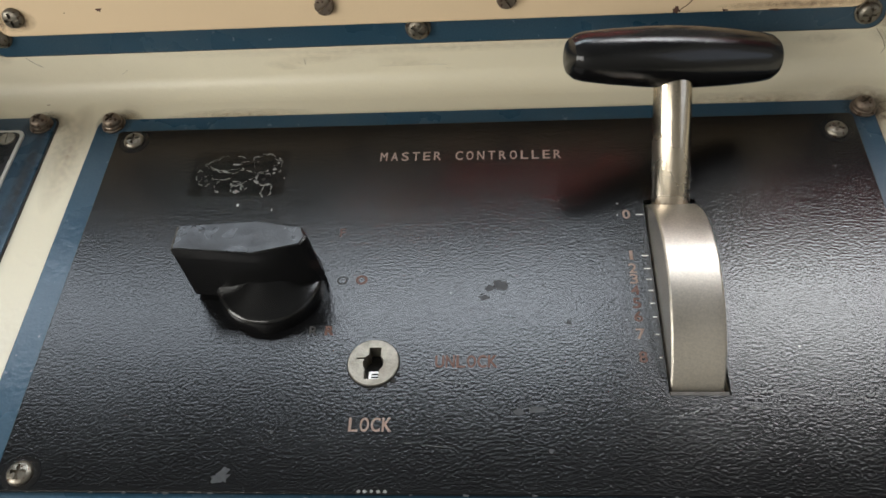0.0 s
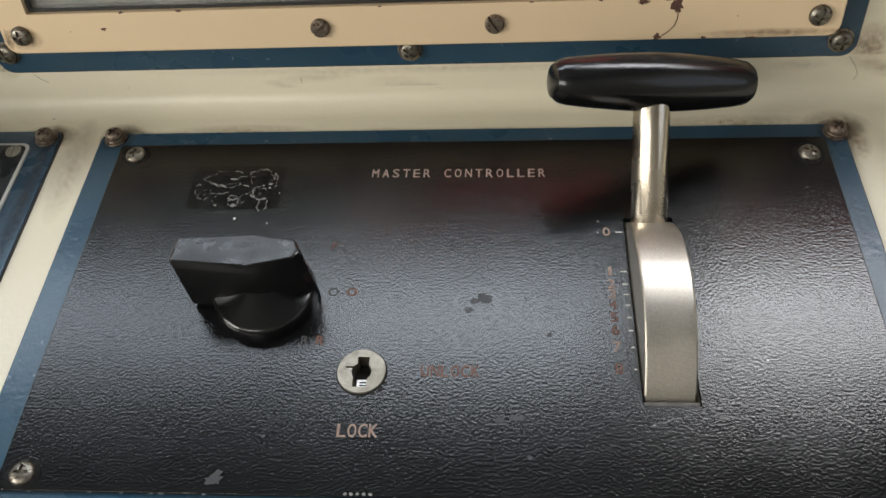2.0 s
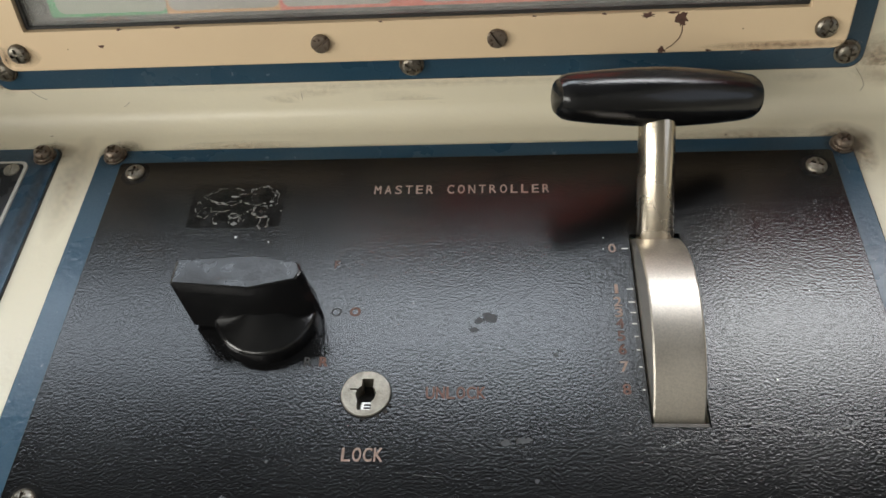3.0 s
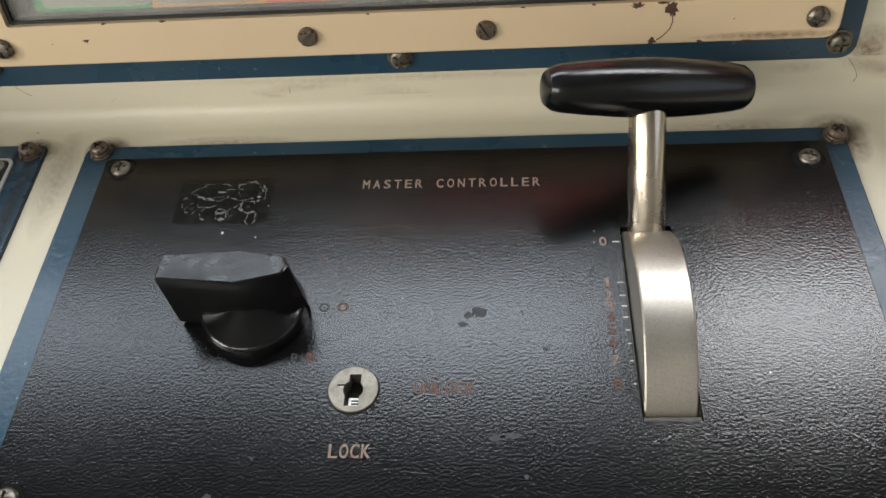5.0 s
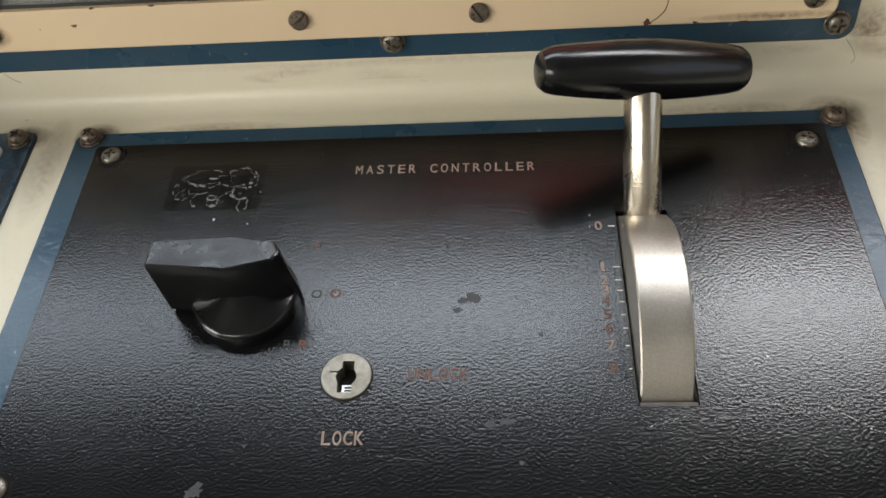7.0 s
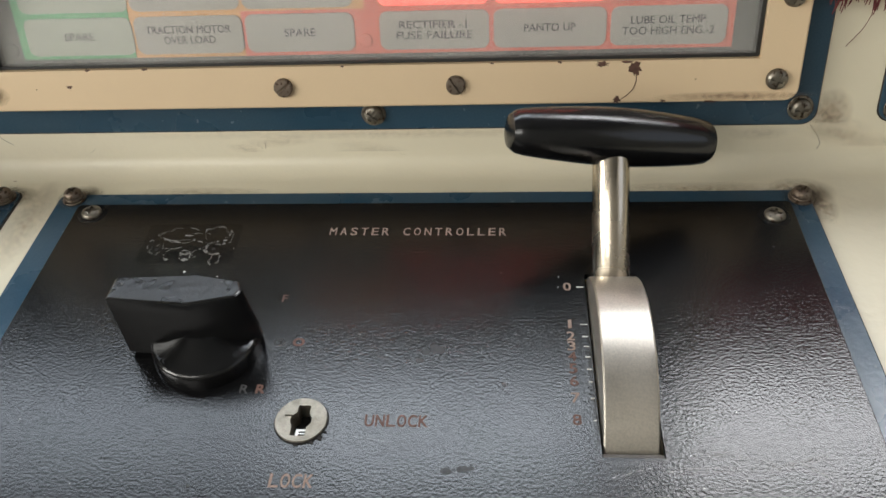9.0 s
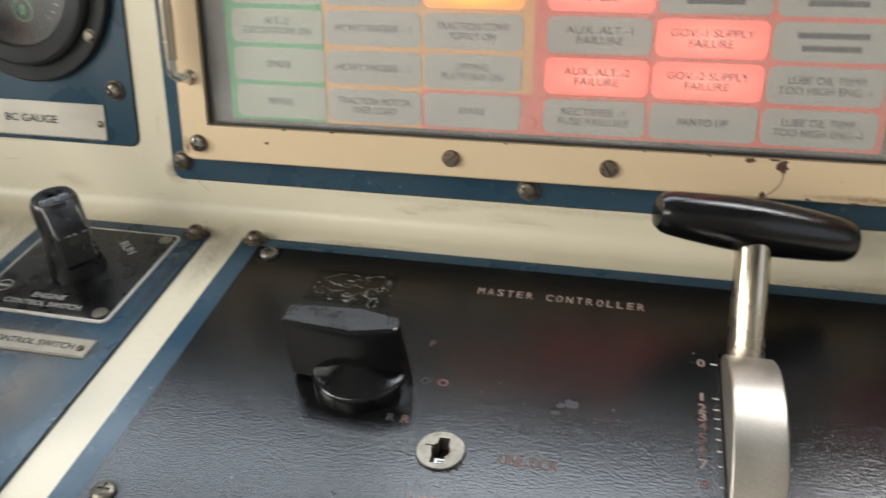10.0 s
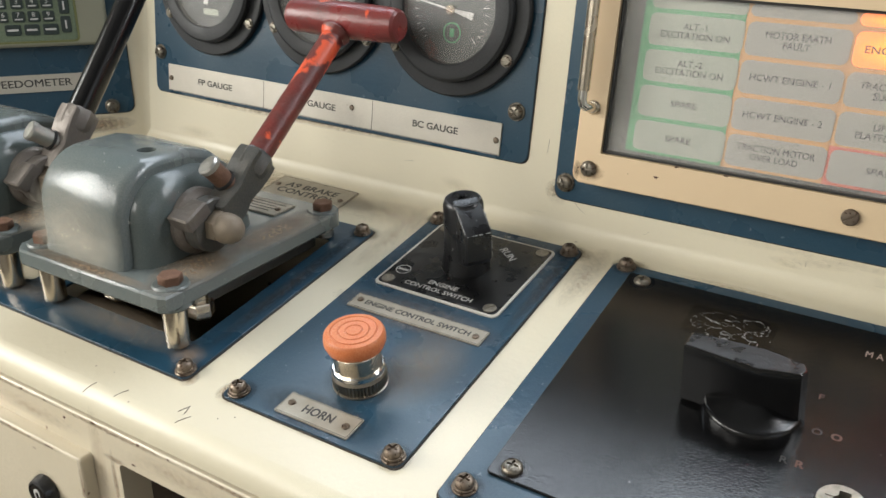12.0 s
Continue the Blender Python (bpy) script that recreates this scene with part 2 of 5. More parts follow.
WALL_PAINT = surface("pale_cab_wall_paint", (0.40, 0.385, 0.34), 0.55, second=(0.35, 0.335, 0.30), blotch=3, grain=300, bump=0.0004, bump_scale=80)
FLOOR_MAT = surface("brown_floor_covering", (0.14, 0.11, 0.085), 0.7, second=(0.10, 0.08, 0.06), blotch=5, grain=200, bump=0.001, bump_scale=90)
# front wall's backlit shade put into a near-black grey
FRONT_SHADE = surface("backlit_dark_grey_wall", (0.018, 0.021, 0.021), 0.6, second=(0.014, 0.016, 0.016), blotch=3)
CEIL_MAT = surface("grey_ceiling_paint", (0.13, 0.13, 0.125), 0.6, second=(0.10, 0.10, 0.095), blotch=3)


def clear_glass(name, dust, rough):
    """Clear pane with a film of dust on it."""
    m = bpy.data.materials.new(name)
    m.use_nodes = True
    nt = m.node_tree
    N, L = nt.nodes.new, nt.links.new
    bsdf = nt.nodes["Principled BSDF"]
    bsdf.inputs["Transmission Weight"].default_value = 1.0
    bsdf.inputs["IOR"].default_value = 1.46
    bsdf.inputs["Roughness"].default_value = rough
    d, x, n, r, tc = N("ShaderNodeBsdfDiffuse"), N("ShaderNodeMixShader"), N("ShaderNodeTexNoise"), N("ShaderNodeMapRange"), N("ShaderNodeTexCoord")
    d.inputs["Color"].default_value = (0.75, 0.73, 0.68, 1)
    n.inputs["Scale"].default_value, n.inputs["Detail"].default_value = 14.0, 6.0
    r.inputs["From Min"].default_value, r.inputs["From Max"].default_value = 0.3, 0.75
    r.inputs["To Min"].default_value, r.inputs["To Max"].default_value = dust * 0.6, dust * 1.6
    L(tc.outputs["Object"], n.inputs["Vector"])
    L(n.outputs["Fac"], r.inputs["Value"])
    L(r.outputs["Result"], x.inputs["Fac"])
    L(bsdf.outputs[0], x.inputs[1])
    L(d.outputs[0], x.inputs[2])
    L(x.outputs[0], nt.nodes["Material Output"].inputs["Surface"])
    return m


def grime(name, colour, strength):
    """Thin dirt, or light painted in, lying on paint: thickest in the middle, broken up by noise, clear at its edge."""
    m = bpy.data.materials.new(name)
    m.use_nodes = True
    nt = m.node_tree
    N, L = nt.nodes.new, nt.links.new
    bsdf = nt.nodes["Principled BSDF"]
    bsdf.inputs["Base Color"].default_value = (*colour, 1)
    bsdf.inputs["Roughness"].default_value = 0.75
    tc, mp, gr, n, r, mul, clear, x = N("ShaderNodeTexCoord"), N("ShaderNodeMapping"), N("ShaderNodeTexGradient"), N("ShaderNodeTexNoise"), N("ShaderNodeMapRange"), N("ShaderNodeMath"), N("ShaderNodeBsdfTransparent"), N("ShaderNodeMixShader")
    mp.inputs["Location"].default_value, mp.inputs["Scale"].default_value = (-1.0, -1.0, 0.0), (2.0, 2.0, 0.0)
    gr.gradient_type = "SPHERICAL"
    n.inputs["Scale"].default_value, n.inputs["Detail"].default_value = 260.0, 8.0
    r.inputs["From Min"].default_value, r.inputs["From Max"].default_value = 0.30, 0.75
    r.inputs["To Min"].default_value, r.inputs["To Max"].default_value = 0.35 * strength, 1.2 * strength
    mul.operation, mul.use_clamp = "MULTIPLY", True
    L(tc.outputs["Generated"], mp.inputs["Vector"])
    L(mp.outputs["Vector"], gr.inputs["Vector"])
    L(tc.outputs["Object"], n.inputs["Vector"])
    L(n.outputs["Fac"], r.inputs["Value"])
    L(gr.outputs["Fac"], mul.inputs[0])
    L(r.outputs["Result"], mul.inputs[1])
    L(mul.outputs[0], x.inputs["Fac"])
    L(clear.outputs[0], x.inputs[1])
    L(bsdf.outputs[0], x.inputs[2])
    L(x.outputs[0], nt.nodes["Material Output"].inputs["Surface"])
    return m


DIRT = grime("brown_dirt", (0.19, 0.125, 0.075), 0.55)
HEAVY_DUST = grime("heavy_brown_dust", (0.24, 0.175, 0.115), 1.0)
DUST = grime("tan_dust", (0.36, 0.285, 0.20), 0.30)
# pale dust that also stands in for light on the hood
DUST_AND_LIGHT = grime("pale_dust_and_light", (0.46, 0.43, 0.36), 0.50)
SOOT = grime("dark_grime", (0.035, 0.030, 0.025), 0.6)
GLASS = clear_glass("dusty_pane", 0.10, 0.0)
GAUGE_GLASS = clear_glass("gauge_pane", 0.05, 0.0)


# ---- mesh helpers ----
def obj(name, bm_or_mesh, material, parent=None, m=None, smooth=True):
    if isinstance(bm_or_mesh, bmesh.types.BMesh):
        mesh = bpy.data.meshes.new(name)
        bmesh.ops.recalc_face_normals(bm_or_mesh, faces=bm_or_mesh.faces)
        bm_or_mesh.to_mesh(mesh)
        bm_or_mesh.free()
    else:
        mesh = bm_or_mesh
    if not mesh.materials:
        mesh.materials.append(material)
    if smooth and len(mesh.polygons):
        mesh.shade_smooth()
        mesh.set_sharp_from_angle(angle=radians(32))
        for p in mesh.polygons:
            if p.area > 2e-6 and max(abs(c) for c in p.normal) > 0.9999:
                p.use_smooth = False
    ob = new(name, mesh)
    if parent:
        ob.parent = parent
    if m is not None:
        ob.matrix_basis = m
    return ob


def thing(name, m, label, category, group="", kind=""):
    ob = new(name)
    ob.empty_display_size = 0.02
    ob.matrix_basis = m
    return tagged(ob, label, category, group, kind)


def part(name, bm, material, parent, label="", m=None):
    ob = obj(name, bm, material, parent, m)
    return tagged(ob, label) if label else ob


def stain(parent, x, y, z, rx, ry, mat, turn=0.0, frame_m=None):
    """A patch of dirt, or of painted light, lying just over a surface."""
    ring = lambda q, h: [(rx * q * math.cos(2 * math.pi * k / 20), ry * q * math.sin(2 * math.pi * k / 20), h) for k in range(20)]
    m = (frame_m or Matrix()) @ pose(x, y, z + 0.00015, 0, 0, turn)
    ob = part("dirt_or_light_stain", loft(bmesh.new(), [ring(1.0, 0.0), ring(0.98, 0.00003)]), mat, parent, m=m)
    ob.visible_shadow = False
    return ob


def outline(x0, x1, y0, y1, r, n=6):
    """A rectangle with rounded corners, counter-clockwise."""
    pts = []
    for cx, cy, a in ((x1 - r, y1 - r, 0), (x0 + r, y1 - r, 90), (x0 + r, y0 + r, 180), (x1 - r, y0 + r, 270)):
        for k in range(n + 1):
            t = radians(a + 90 * k / n)
            pts.append((cx + r * math.cos(t), cy + r * math.sin(t)))
    return pts


def loft(bm, rings, close=True):
    """Rings of 3D points, joined one to the next, and capped."""
    made = [[bm.verts.new(p) for p in ring] for ring in rings]
    n = len(made[0])
    for a, b in zip(made, made[1:]):
        for k in range(n):
            bm.faces.new((a[k], a[(k + 1) % n], b[(k + 1) % n], b[k]))
    if close:
        bm.faces.new(made[0][::-1])
        bm.faces.new(made[-1])
    return bm


def plate(x0, x1, y0, y1, z0, z1, r=0.004, c=0.0006, bm=None):
    """A sheet with rounded corners and a softened upper edge."""
    bm = bm or bmesh.new()
    ring = lambda d, z: [(x, y, z) for x, y in outline(x0 + d, x1 - d, y0 + d, y1 - d, max(r - d, 0.0001))]
    return loft(bm, [ring(0, z0), ring(0, z1 - c), ring(c * 0.35, z1 - c * 0.35), ring(c, z1)])


def block(x0, x1, y0, y1, z0, z1, c=0.001, bm=None):
    """A box with all edges softened."""
    bm = bm or bmesh.new()
    ring = lambda d, z: [(x, y, z) for x, y in outline(x0 + d, x1 - d, y0 + d, y1 - d, max(c * 1.2 - d, 0.0001), 3)]
    return loft(bm, [ring(c, z0), ring(0, z0 + c), ring(0, z1 - c), ring(c, z1)])


def lathe(profile, n=32, m=None, bm=None, close=True):
    """A solid turned round z from (radius, height) pairs."""
    bm = bm or bmesh.new()
    m = m or Matrix()
    rings = [[m @ Vector((max(r, 1e-5) * math.cos(2 * math.pi * k / n), max(r, 1e-5) * math.sin(2 * math.pi * k / n), z)) for k in range(n)] for r, z in profile]
    return loft(bm, rings, close)


def prism(pts, lo, hi, axis="x", c=0.0, bm=None):
    """A polygon pulled along an axis. For x the points are (y, z); for z they are (x, y)."""
    bm = bm or bmesh.new()
    put = {"x": lambda p, q: (q, p[0], p[1]), "y": lambda p, q: (p[0], q, p[1]), "z": lambda p, q: (p[0], p[1], q)}[axis]
    if not c:
        return loft(bm, [[put(p, lo) for p in pts], [put(p, hi) for p in pts]])
    mid = Vector((sum(p[0] for p in pts) / len(pts), sum(p[1] for p in pts) / len(pts)))
    small = [tuple(Vector(p) + (mid - Vector(p)).normalized() * c) for p in pts]
    return loft(bm, [[put(p, lo) for p in small], [put(p, lo + c) for p in pts], [put(p, hi - c) for p in pts], [put(p, hi) for p in small]])


def tube(path, radius, n=12, bm=None):
    """A round bar along a line of points."""
    bm = bm or bmesh.new()
    path = [Vector(p) for p in path]
    radii = radius if isinstance(radius, (list, tuple)) else [radius] * len(path)
    rings = []
    for k, p in enumerate(path):
        d = (path[min(k + 1, len(path) - 1)] - path[max(k - 1, 0)]).normalized()
        side = d.cross(Vector((0, 0, 1)) if abs(d.z) < 0.9 else Vector((1, 0, 0))).normalized()
        up = side.cross(d)
        rings.append([p + radii[k] * (side * math.cos(2 * math.pi * j / n) + up * math.sin(2 * math.pi * j / n)) for j in range(n)])
    return loft(bm, rings)


def cut(base, tools, name="cut"):
    """The bmesh base less the bmeshes in tools, as a mesh."""
    def temp(bm):
        mesh = bpy.data.meshes.new("temp")
        bmesh.ops.recalc_face_normals(bm, faces=bm.faces)
        bm.to_mesh(mesh)
        bm.free()
        return new("temp", mesh)
    ob, others = temp(base), [temp(t) for t in tools]
    for o in others:
        mod = ob.modifiers.new("cut", "BOOLEAN")
        mod.operation, mod.solver, mod.object = "DIFFERENCE", "EXACT", o
    bpy.context.view_layer.update()
    mesh = bpy.data.meshes.new_from_object(ob.evaluated_get(bpy.context.evaluated_depsgraph_get()))
    mesh.name = name
    for o in (ob, *others):
        bpy.data.objects.remove(o)
    return mesh


def lettering(body, cap, material, parent, m, depth=0.0002, width=None, bold=0.0, spacing=1.0, name="lettering", shear=0.0):
    """Raised or filled letters, cap metres high, centred on m's origin and facing along its z."""
    data = bpy.data.curves.new("lettering", "FONT")
    data.body, data.size, data.align_x, data.align_y, data.extrude = body, cap / 0.73, "CENTER", "CENTER", depth
    data.space_character, data.resolution_u, data.space_line, data.shear = spacing, 3, 0.95, shear
    ob = new("temp", data)
    bpy.context.view_layer.update()
    mesh = bpy.data.meshes.new_from_object(ob.evaluated_get(bpy.context.evaluated_depsgraph_get()))
    bpy.data.objects.remove(ob)
    xs = [v.co.x for v in mesh.vertices]
    s = width / (max(xs) - min(xs)) if width else 1.0
    mid = (max(xs) + min(xs)) / 2
    for v in mesh.vertices:
        v.co.x = (v.co.x - mid) * s
    if bold:
        mesh = overlaid([(mesh, dx * bold, dy * bold, k * 0.000012) for k, (dx, dy) in enumerate(((-1, -0.6), (1, 0.6), (-1, 0.6), (1, -0.6)))])
    return obj(name, mesh, material, parent, m, smooth=False)


def overlaid(pieces):
    """Meshes shifted by (x, y, z) and joined into one."""
    bm = bmesh.new()
    for mesh, dx, dy, dz in pieces:
        first = len(bm.verts)
        bm.from_mesh(mesh)
        bm.verts.ensure_lookup_table()
        bmesh.ops.translate(bm, verts=bm.verts[first:], vec=(dx, dy, dz))
    made = bpy.data.meshes.new("lettering")
    bm.to_mesh(made)
    bm.free()
    return made


def engraved(body, cap, step, wide, material, parent, m, bold=0.00014):
    """Letters of one width at even steps, as an engraving machine cuts them."""
    pieces = []
    for k, c in enumerate(body):
        if c != " ":
            ob = lettering(c, cap, material, None, Matrix(), 0.00005, width=wide * (0.35 if c in "1I" else 1.0), bold=bold)
            pieces.append((ob.data, (k - (len(body) - 1) / 2) * step, 0, 0))
            bpy.data.objects.remove(ob)
    return obj("lettering", overlaid(pieces), material, parent, m, smooth=False)


def shared(name, mesh, parent, m, label=""):
    """Another object on the same mesh."""
    ob = new(name, mesh)
    ob.parent, ob.matrix_basis = parent, m
    return tagged(ob, label) if label else ob


# ---- fasteners, each mesh made once ----
def head_mesh(profile, slots, material, name):
    tools = []
    for turn, w, ln, z0 in slots:
        b = bmesh.new()
        block(-ln, ln, -w, w, z0, 0.05, 0.00005, b)
        bmesh.ops.rotate(b, verts=b.verts, cent=(0, 0, 0), matrix=Matrix.Rotation(radians(turn), 3, "Z"))
        tools.append(b)
    mesh = cut(lathe(profile, 28), tools, name)
    mesh.materials.clear()
    mesh.materials.append(material)
    mesh.shade_smooth()
    mesh.set_sharp_from_angle(angle=radians(35))
    return mesh


def turned_mesh(profile, material, name, n=28):
    bm = lathe(profile, n)
    mesh = bpy.data.meshes.new(name)
    bmesh.ops.recalc_face_normals(bm, faces=bm.faces)
    bm.to_mesh(mesh)
    bm.free()
    mesh.materials.append(material)
    mesh.shade_smooth()
    mesh.set_sharp_from_angle(angle=radians(35))
    return mesh


PAN = [(0.0054, 0.0), (0.0056, 0.0006), (0.0055, 0.0018), (0.0048, 0.0031), (0.0036, 0.0038), (0.0018, 0.0041), (0, 0.0042)]
BOLT_HEAD = head_mesh([(r * 1.02, z * 1.15) for r, z in PAN], [(0, 0.0008, 0.0034, 0.0026), (90, 0.0008, 0.0034, 0.0026)], BOLT_METAL, "bolt_head")
SCREW_HEAD = head_mesh([(r * 1.12, z * 0.85) for r, z in PAN], [(0, 0.0008, 0.0036, 0.0018), (90, 0.0008, 0.0036, 0.0018)], SCREW_METAL, "screw_head")
PANEL_HEAD = head_mesh([(r * 1.15, z * 1.0) for r, z in PAN], [(0, 0.0010, 0.0042, 0.0022), (90, 0.0010, 0.0042, 0.0022)], SCREW_METAL, "panel_screw_head")
SLOT_HEAD = head_mesh([(0.0055, 0), (0.0058, 0.0004), (0.0058, 0.0024), (0.0050, 0.0032), (0, 0.0035)], [(0, 0.0008, 0.01, 0.0016)], BOLT_METAL, "slot_head")
SMALL_HEAD = head_mesh([(0.0026, 0), (0.0027, 0.0004), (0.0022, 0.0012), (0, 0.0016)], [(0, 0.0003, 0.004, 0.0008)], BOLT_METAL, "small_screw_head")
GAUGE_HEAD = head_mesh([(0.0050, 0), (0.0051, 0.0006), (0.0050, 0.0009), (0.0040, 0.0010), (0.0039, 0.0022), (0.0034, 0.0028), (0, 0.0030)], [(0, 0.0006, 0.0041, 0.0016)], SCREW_METAL, "gauge_screw_head")
FACE_HEAD = head_mesh([(0.0050, 0), (0.0052, 0.0003), (0.0050, 0.0009), (0, 0.0012)], [(0, 0.0004, 0.01, 0.0007)], LOCK_METAL, "flat_screw_head")
WASHER = turned_mesh([(0.0072, 0), (0.0074, 0.0003), (0.0074, 0.0011), (0.0070, 0.0014), (0, 0.0014)], BOLT_METAL, "washer")
SPRING = turned_mesh([(0.0058, 0), (0.0062, 0.0004), (0.0062, 0.0014), (0.0058, 0.0018), (0, 0.0018)], BOLT_METAL, "spring_washer")
PANEL_WASHER = turned_mesh([(0.0076, 0), (0.0078, 0.0003), (0.0078, 0.0010), (0.0074, 0.0013), (0, 0.0013)], SCREW_METAL, "panel_washer")
_turns = random.Random(5)


def bolt(parent, x, y, z, style="bolt"):
    """A fastener standing on z: washers under a head."""
    spin = _turns.uniform(0, 180)
    tilt = _turns.uniform(-2, 2)
    if style == "bolt":
        w = shared("bolt", BOLT_HEAD, parent, pose(x, y, z + 0.0030, tilt, tilt, spin))
        shared("washer", WASHER, w, pose(0, 0, -0.0030, -tilt, -tilt, 0))
        shared("spring_washer", SPRING, w, pose(0, 0, -0.0017))
    elif style == "panel":
        w = shared("bolt", PANEL_HEAD, parent, pose(x, y, z + 0.0012, 0, 0, spin))
        shared("washer", PANEL_WASHER, w, pose(0, 0, -0.0012))
    else:
        mesh = {"screw": SCREW_HEAD, "frame": SLOT_HEAD, "frame_cross": PANEL_HEAD, "small": SMALL_HEAD, "gauge": GAUGE_HEAD, "flat": FACE_HEAD}[style]
        w = shared("screw", mesh, parent, pose(x, y, z, 0, 0, spin))
    return w


# ---- cab ----
def wall(name, x0, x1, y0, y1, z0, z1, opening=None, material=WALL_PAINT, label="plain pale painted cab wall"):
    """A wall with thickness; opening: (axis, a0, a1, z0, z1) goes through it."""
    bm = block(x0, x1, y0, y1, z0, z1, 0.004)
    if opening:
        axis, a0, a1, b0, b1 = opening
        tool = block(a0, a1, y0 - 0.1, y1 + 0.1, b0, b1, 0.01) if axis == "x" else block(x0 - 0.1, x1 + 0.1, a0, a1, b0, b1, 0.01)
        bm = cut(bm, [tool], name)
        bm.materials.clear()
    return tagged(obj(name, bm, material), label, "wall", kind="structure")


wall("wall_front", -1.6, 1.6, 0.14, 0.22, 0, 2.3, ("x", -0.76, 0.88, 1.250, 1.69), FRONT_SHADE, label="cab front wall with a windscreen opening, backlit shade in its dark grey")
# posts added out of view to part the windscreen lamps
for x0, x1 in ((-0.062, -0.055), (0.402, 0.457)):
    tagged(obj("trim", block(x0, x1, 0.142, 0.218, 1.251, 1.689, 0.002), FRONT_SHADE), "unseen painted post added between the windscreen lamps", "trim", kind="structure")
wall("wall_back", -1.6, 1.6, -1.78, -1.70, 0, 2.3, ("x", -1.22, -0.18, 1.38, 1.90), label="plain cab rear wall with a window opening")
wall("wall_left", -1.58, -1.50, -1.70, 0.14, 0, 2.3, ("y", -1.62, -0.58, 1.06, 1.84), label="plain cab side wall with a window opening")
wall("wall_right", 1.50, 1.58, -1.70, 0.14, 0, 2.3, ("y", -1.21, -0.29, 1.06, 1.84), label="plain cab side wall with a window opening")
tagged(obj("floor", block(-1.6, 1.6, -1.78, 0.33, -0.05, 0, 0.004), FLOOR_MAT), "worn brown cab floor covering", "floor", kind="structure")
tagged(obj("ceiling", block(-1.6, 1.6, -1.78, 0.33, 2.2, 2.25, 0.004), CEIL_MAT), "plain grey cab ceiling", "ceiling", kind="structure")
tagged(obj("ground", block(-60, 60, -60, 60, -1.3, -1.2, 0.01), FLOOR_MAT), "brown ground outside the cab", "ground", kind="structure")


# ---- control desk ----
def arc(cx, cy, r, a0, a1, n=10):
    return [(cx + r * math.cos(radians(a0 + (a1 - a0) * k / n)), cy + r * math.sin(radians(a0 + (a1 - a0) * k / n))) for k in range(n + 1)]


desk = thing("control_desk", DESK, "cream painted steel driver's desk with rounded front edge", "desk")
S8, C8 = math.sin(radians(SLOPE)), math.cos(radians(SLOPE))


def level(y, z):
    """World (ahead, up from the desk origin) to the desk's own (y, z)."""
    return (y * C8 + z * S8, -y * S8 + z * C8)


DT = -0.004
FRONT = -0.2925
# section of the shell: seam, front face, rounded nose, top, cove, upright, then back inside
cove_r = 0.016
BACK = math.tan(radians(SLOPE + LEAN))
wall_y = lambda z: 0.0358 + BACK * z
sec = [level(FRONT, -0.0628)]
NOSE_Y, NOSE_R = -0.2823, 0.016
nose = [(NOSE_Y + NOSE_R * math.cos(radians(a)), DT - NOSE_R + NOSE_R * math.sin(radians(a))) for a in range(172, 88, -7)]
sec += nose + [(-0.27, DT), (-0.14, DT)]
sec += [(wall_y(0) - cove_r + 0.0027 + cove_r * math.sin(radians(a)) * 0.98, DT + cove_r - cove_r * math.cos(radians(a))) for a in range(0, 76, 7)]
sec += [(wall_y(0.12), 0.12), (wall_y(0.205), 0.205)]
sec += [(wall_y(0.211) + 0.006, 0.211), (wall_y(0.211) + 0.10, 0.205), (wall_y(0.19) + 0.10, 0.195), (wall_y(0.19) + 0.012, 0.197), (wall_y(0) + 0.012, 0.0), (wall_y(0), -0.016), (-0.24, -0.016), level(FRONT + 0.012, -0.0628)]
shell = prism(sec, -0.591, 1.10, "x")
slot_tool = lambda: block(0.3022, 0.3309, -0.1866, -0.0680, -0.05, 0.05, 0.0005)
key_tool = lambda: lathe([(0.0122, -0.05), (0.0122, 0.05)], 32, pose(0.1606, -0.1690, 0))
A9_HOLE = (-0.408, -0.2575, -0.2235, -0.062)
a9_tool = lambda: block(A9_HOLE[0], A9_HOLE[1], A9_HOLE[2], A9_HOLE[3], -0.06, 0.06, 0.004)
a9_tool2 = lambda: block(A9_HOLE[0] - 0.184, A9_HOLE[1] - 0.184, A9_HOLE[2], A9_HOLE[3], -0.06, 0.06, 0.004)
mesh = cut(shell, [slot_tool(), key_tool(), a9_tool()], "desk_shell")
part("desk_shell", mesh, CREAM, desk)

# the left wing: top continues, upright turns towards the driver
mesh = cut(prism([(-0.5905, 0.06), (-0.5905, -0.275), (-1.2, -0.275), (-1.2, 0.06)], -0.016, DT, "z"), [a9_tool2()], "wing_top")
part("wing_top", mesh, CREAM, desk)
part("wing_nose", prism(sec[:1] + nose + [(-0.2755, DT), (-0.2755, -0.016), sec[-1]], -1.2, -0.5915, "x"), CREAM, desk)
part("side_upright", prism([(-0.42, -0.03), (0.008, -0.03), (0.008, 0.21), (-0.42, 0.21)], -0.015, -0.002, "z"), CREAM, desk, m=DESK.inverted() @ SIDE)
# filled bend between the two uprights
corner, ca, sa = Vector((-0.5895, 0.0361)), math.cos(radians(52)), math.sin(radians(52))
b0, b2 = corner + Vector((0.009, -0.0002)), corner - Vector((ca, sa)) * 0.009
bend = [tuple(b0 * (1 - u) ** 2 + corner * 2 * u * (1 - u) + b2 * u * u) for u in [k / 8 for k in range(9)]]
part("bend_fillet", prism(bend + [(corner.x - 0.02, corner.y + 0.01)], -0.016, 0.205, "z"), CREAM, desk,
     m=pose(0, 0, 0, -SLOPE - LEAN, 0, 0))

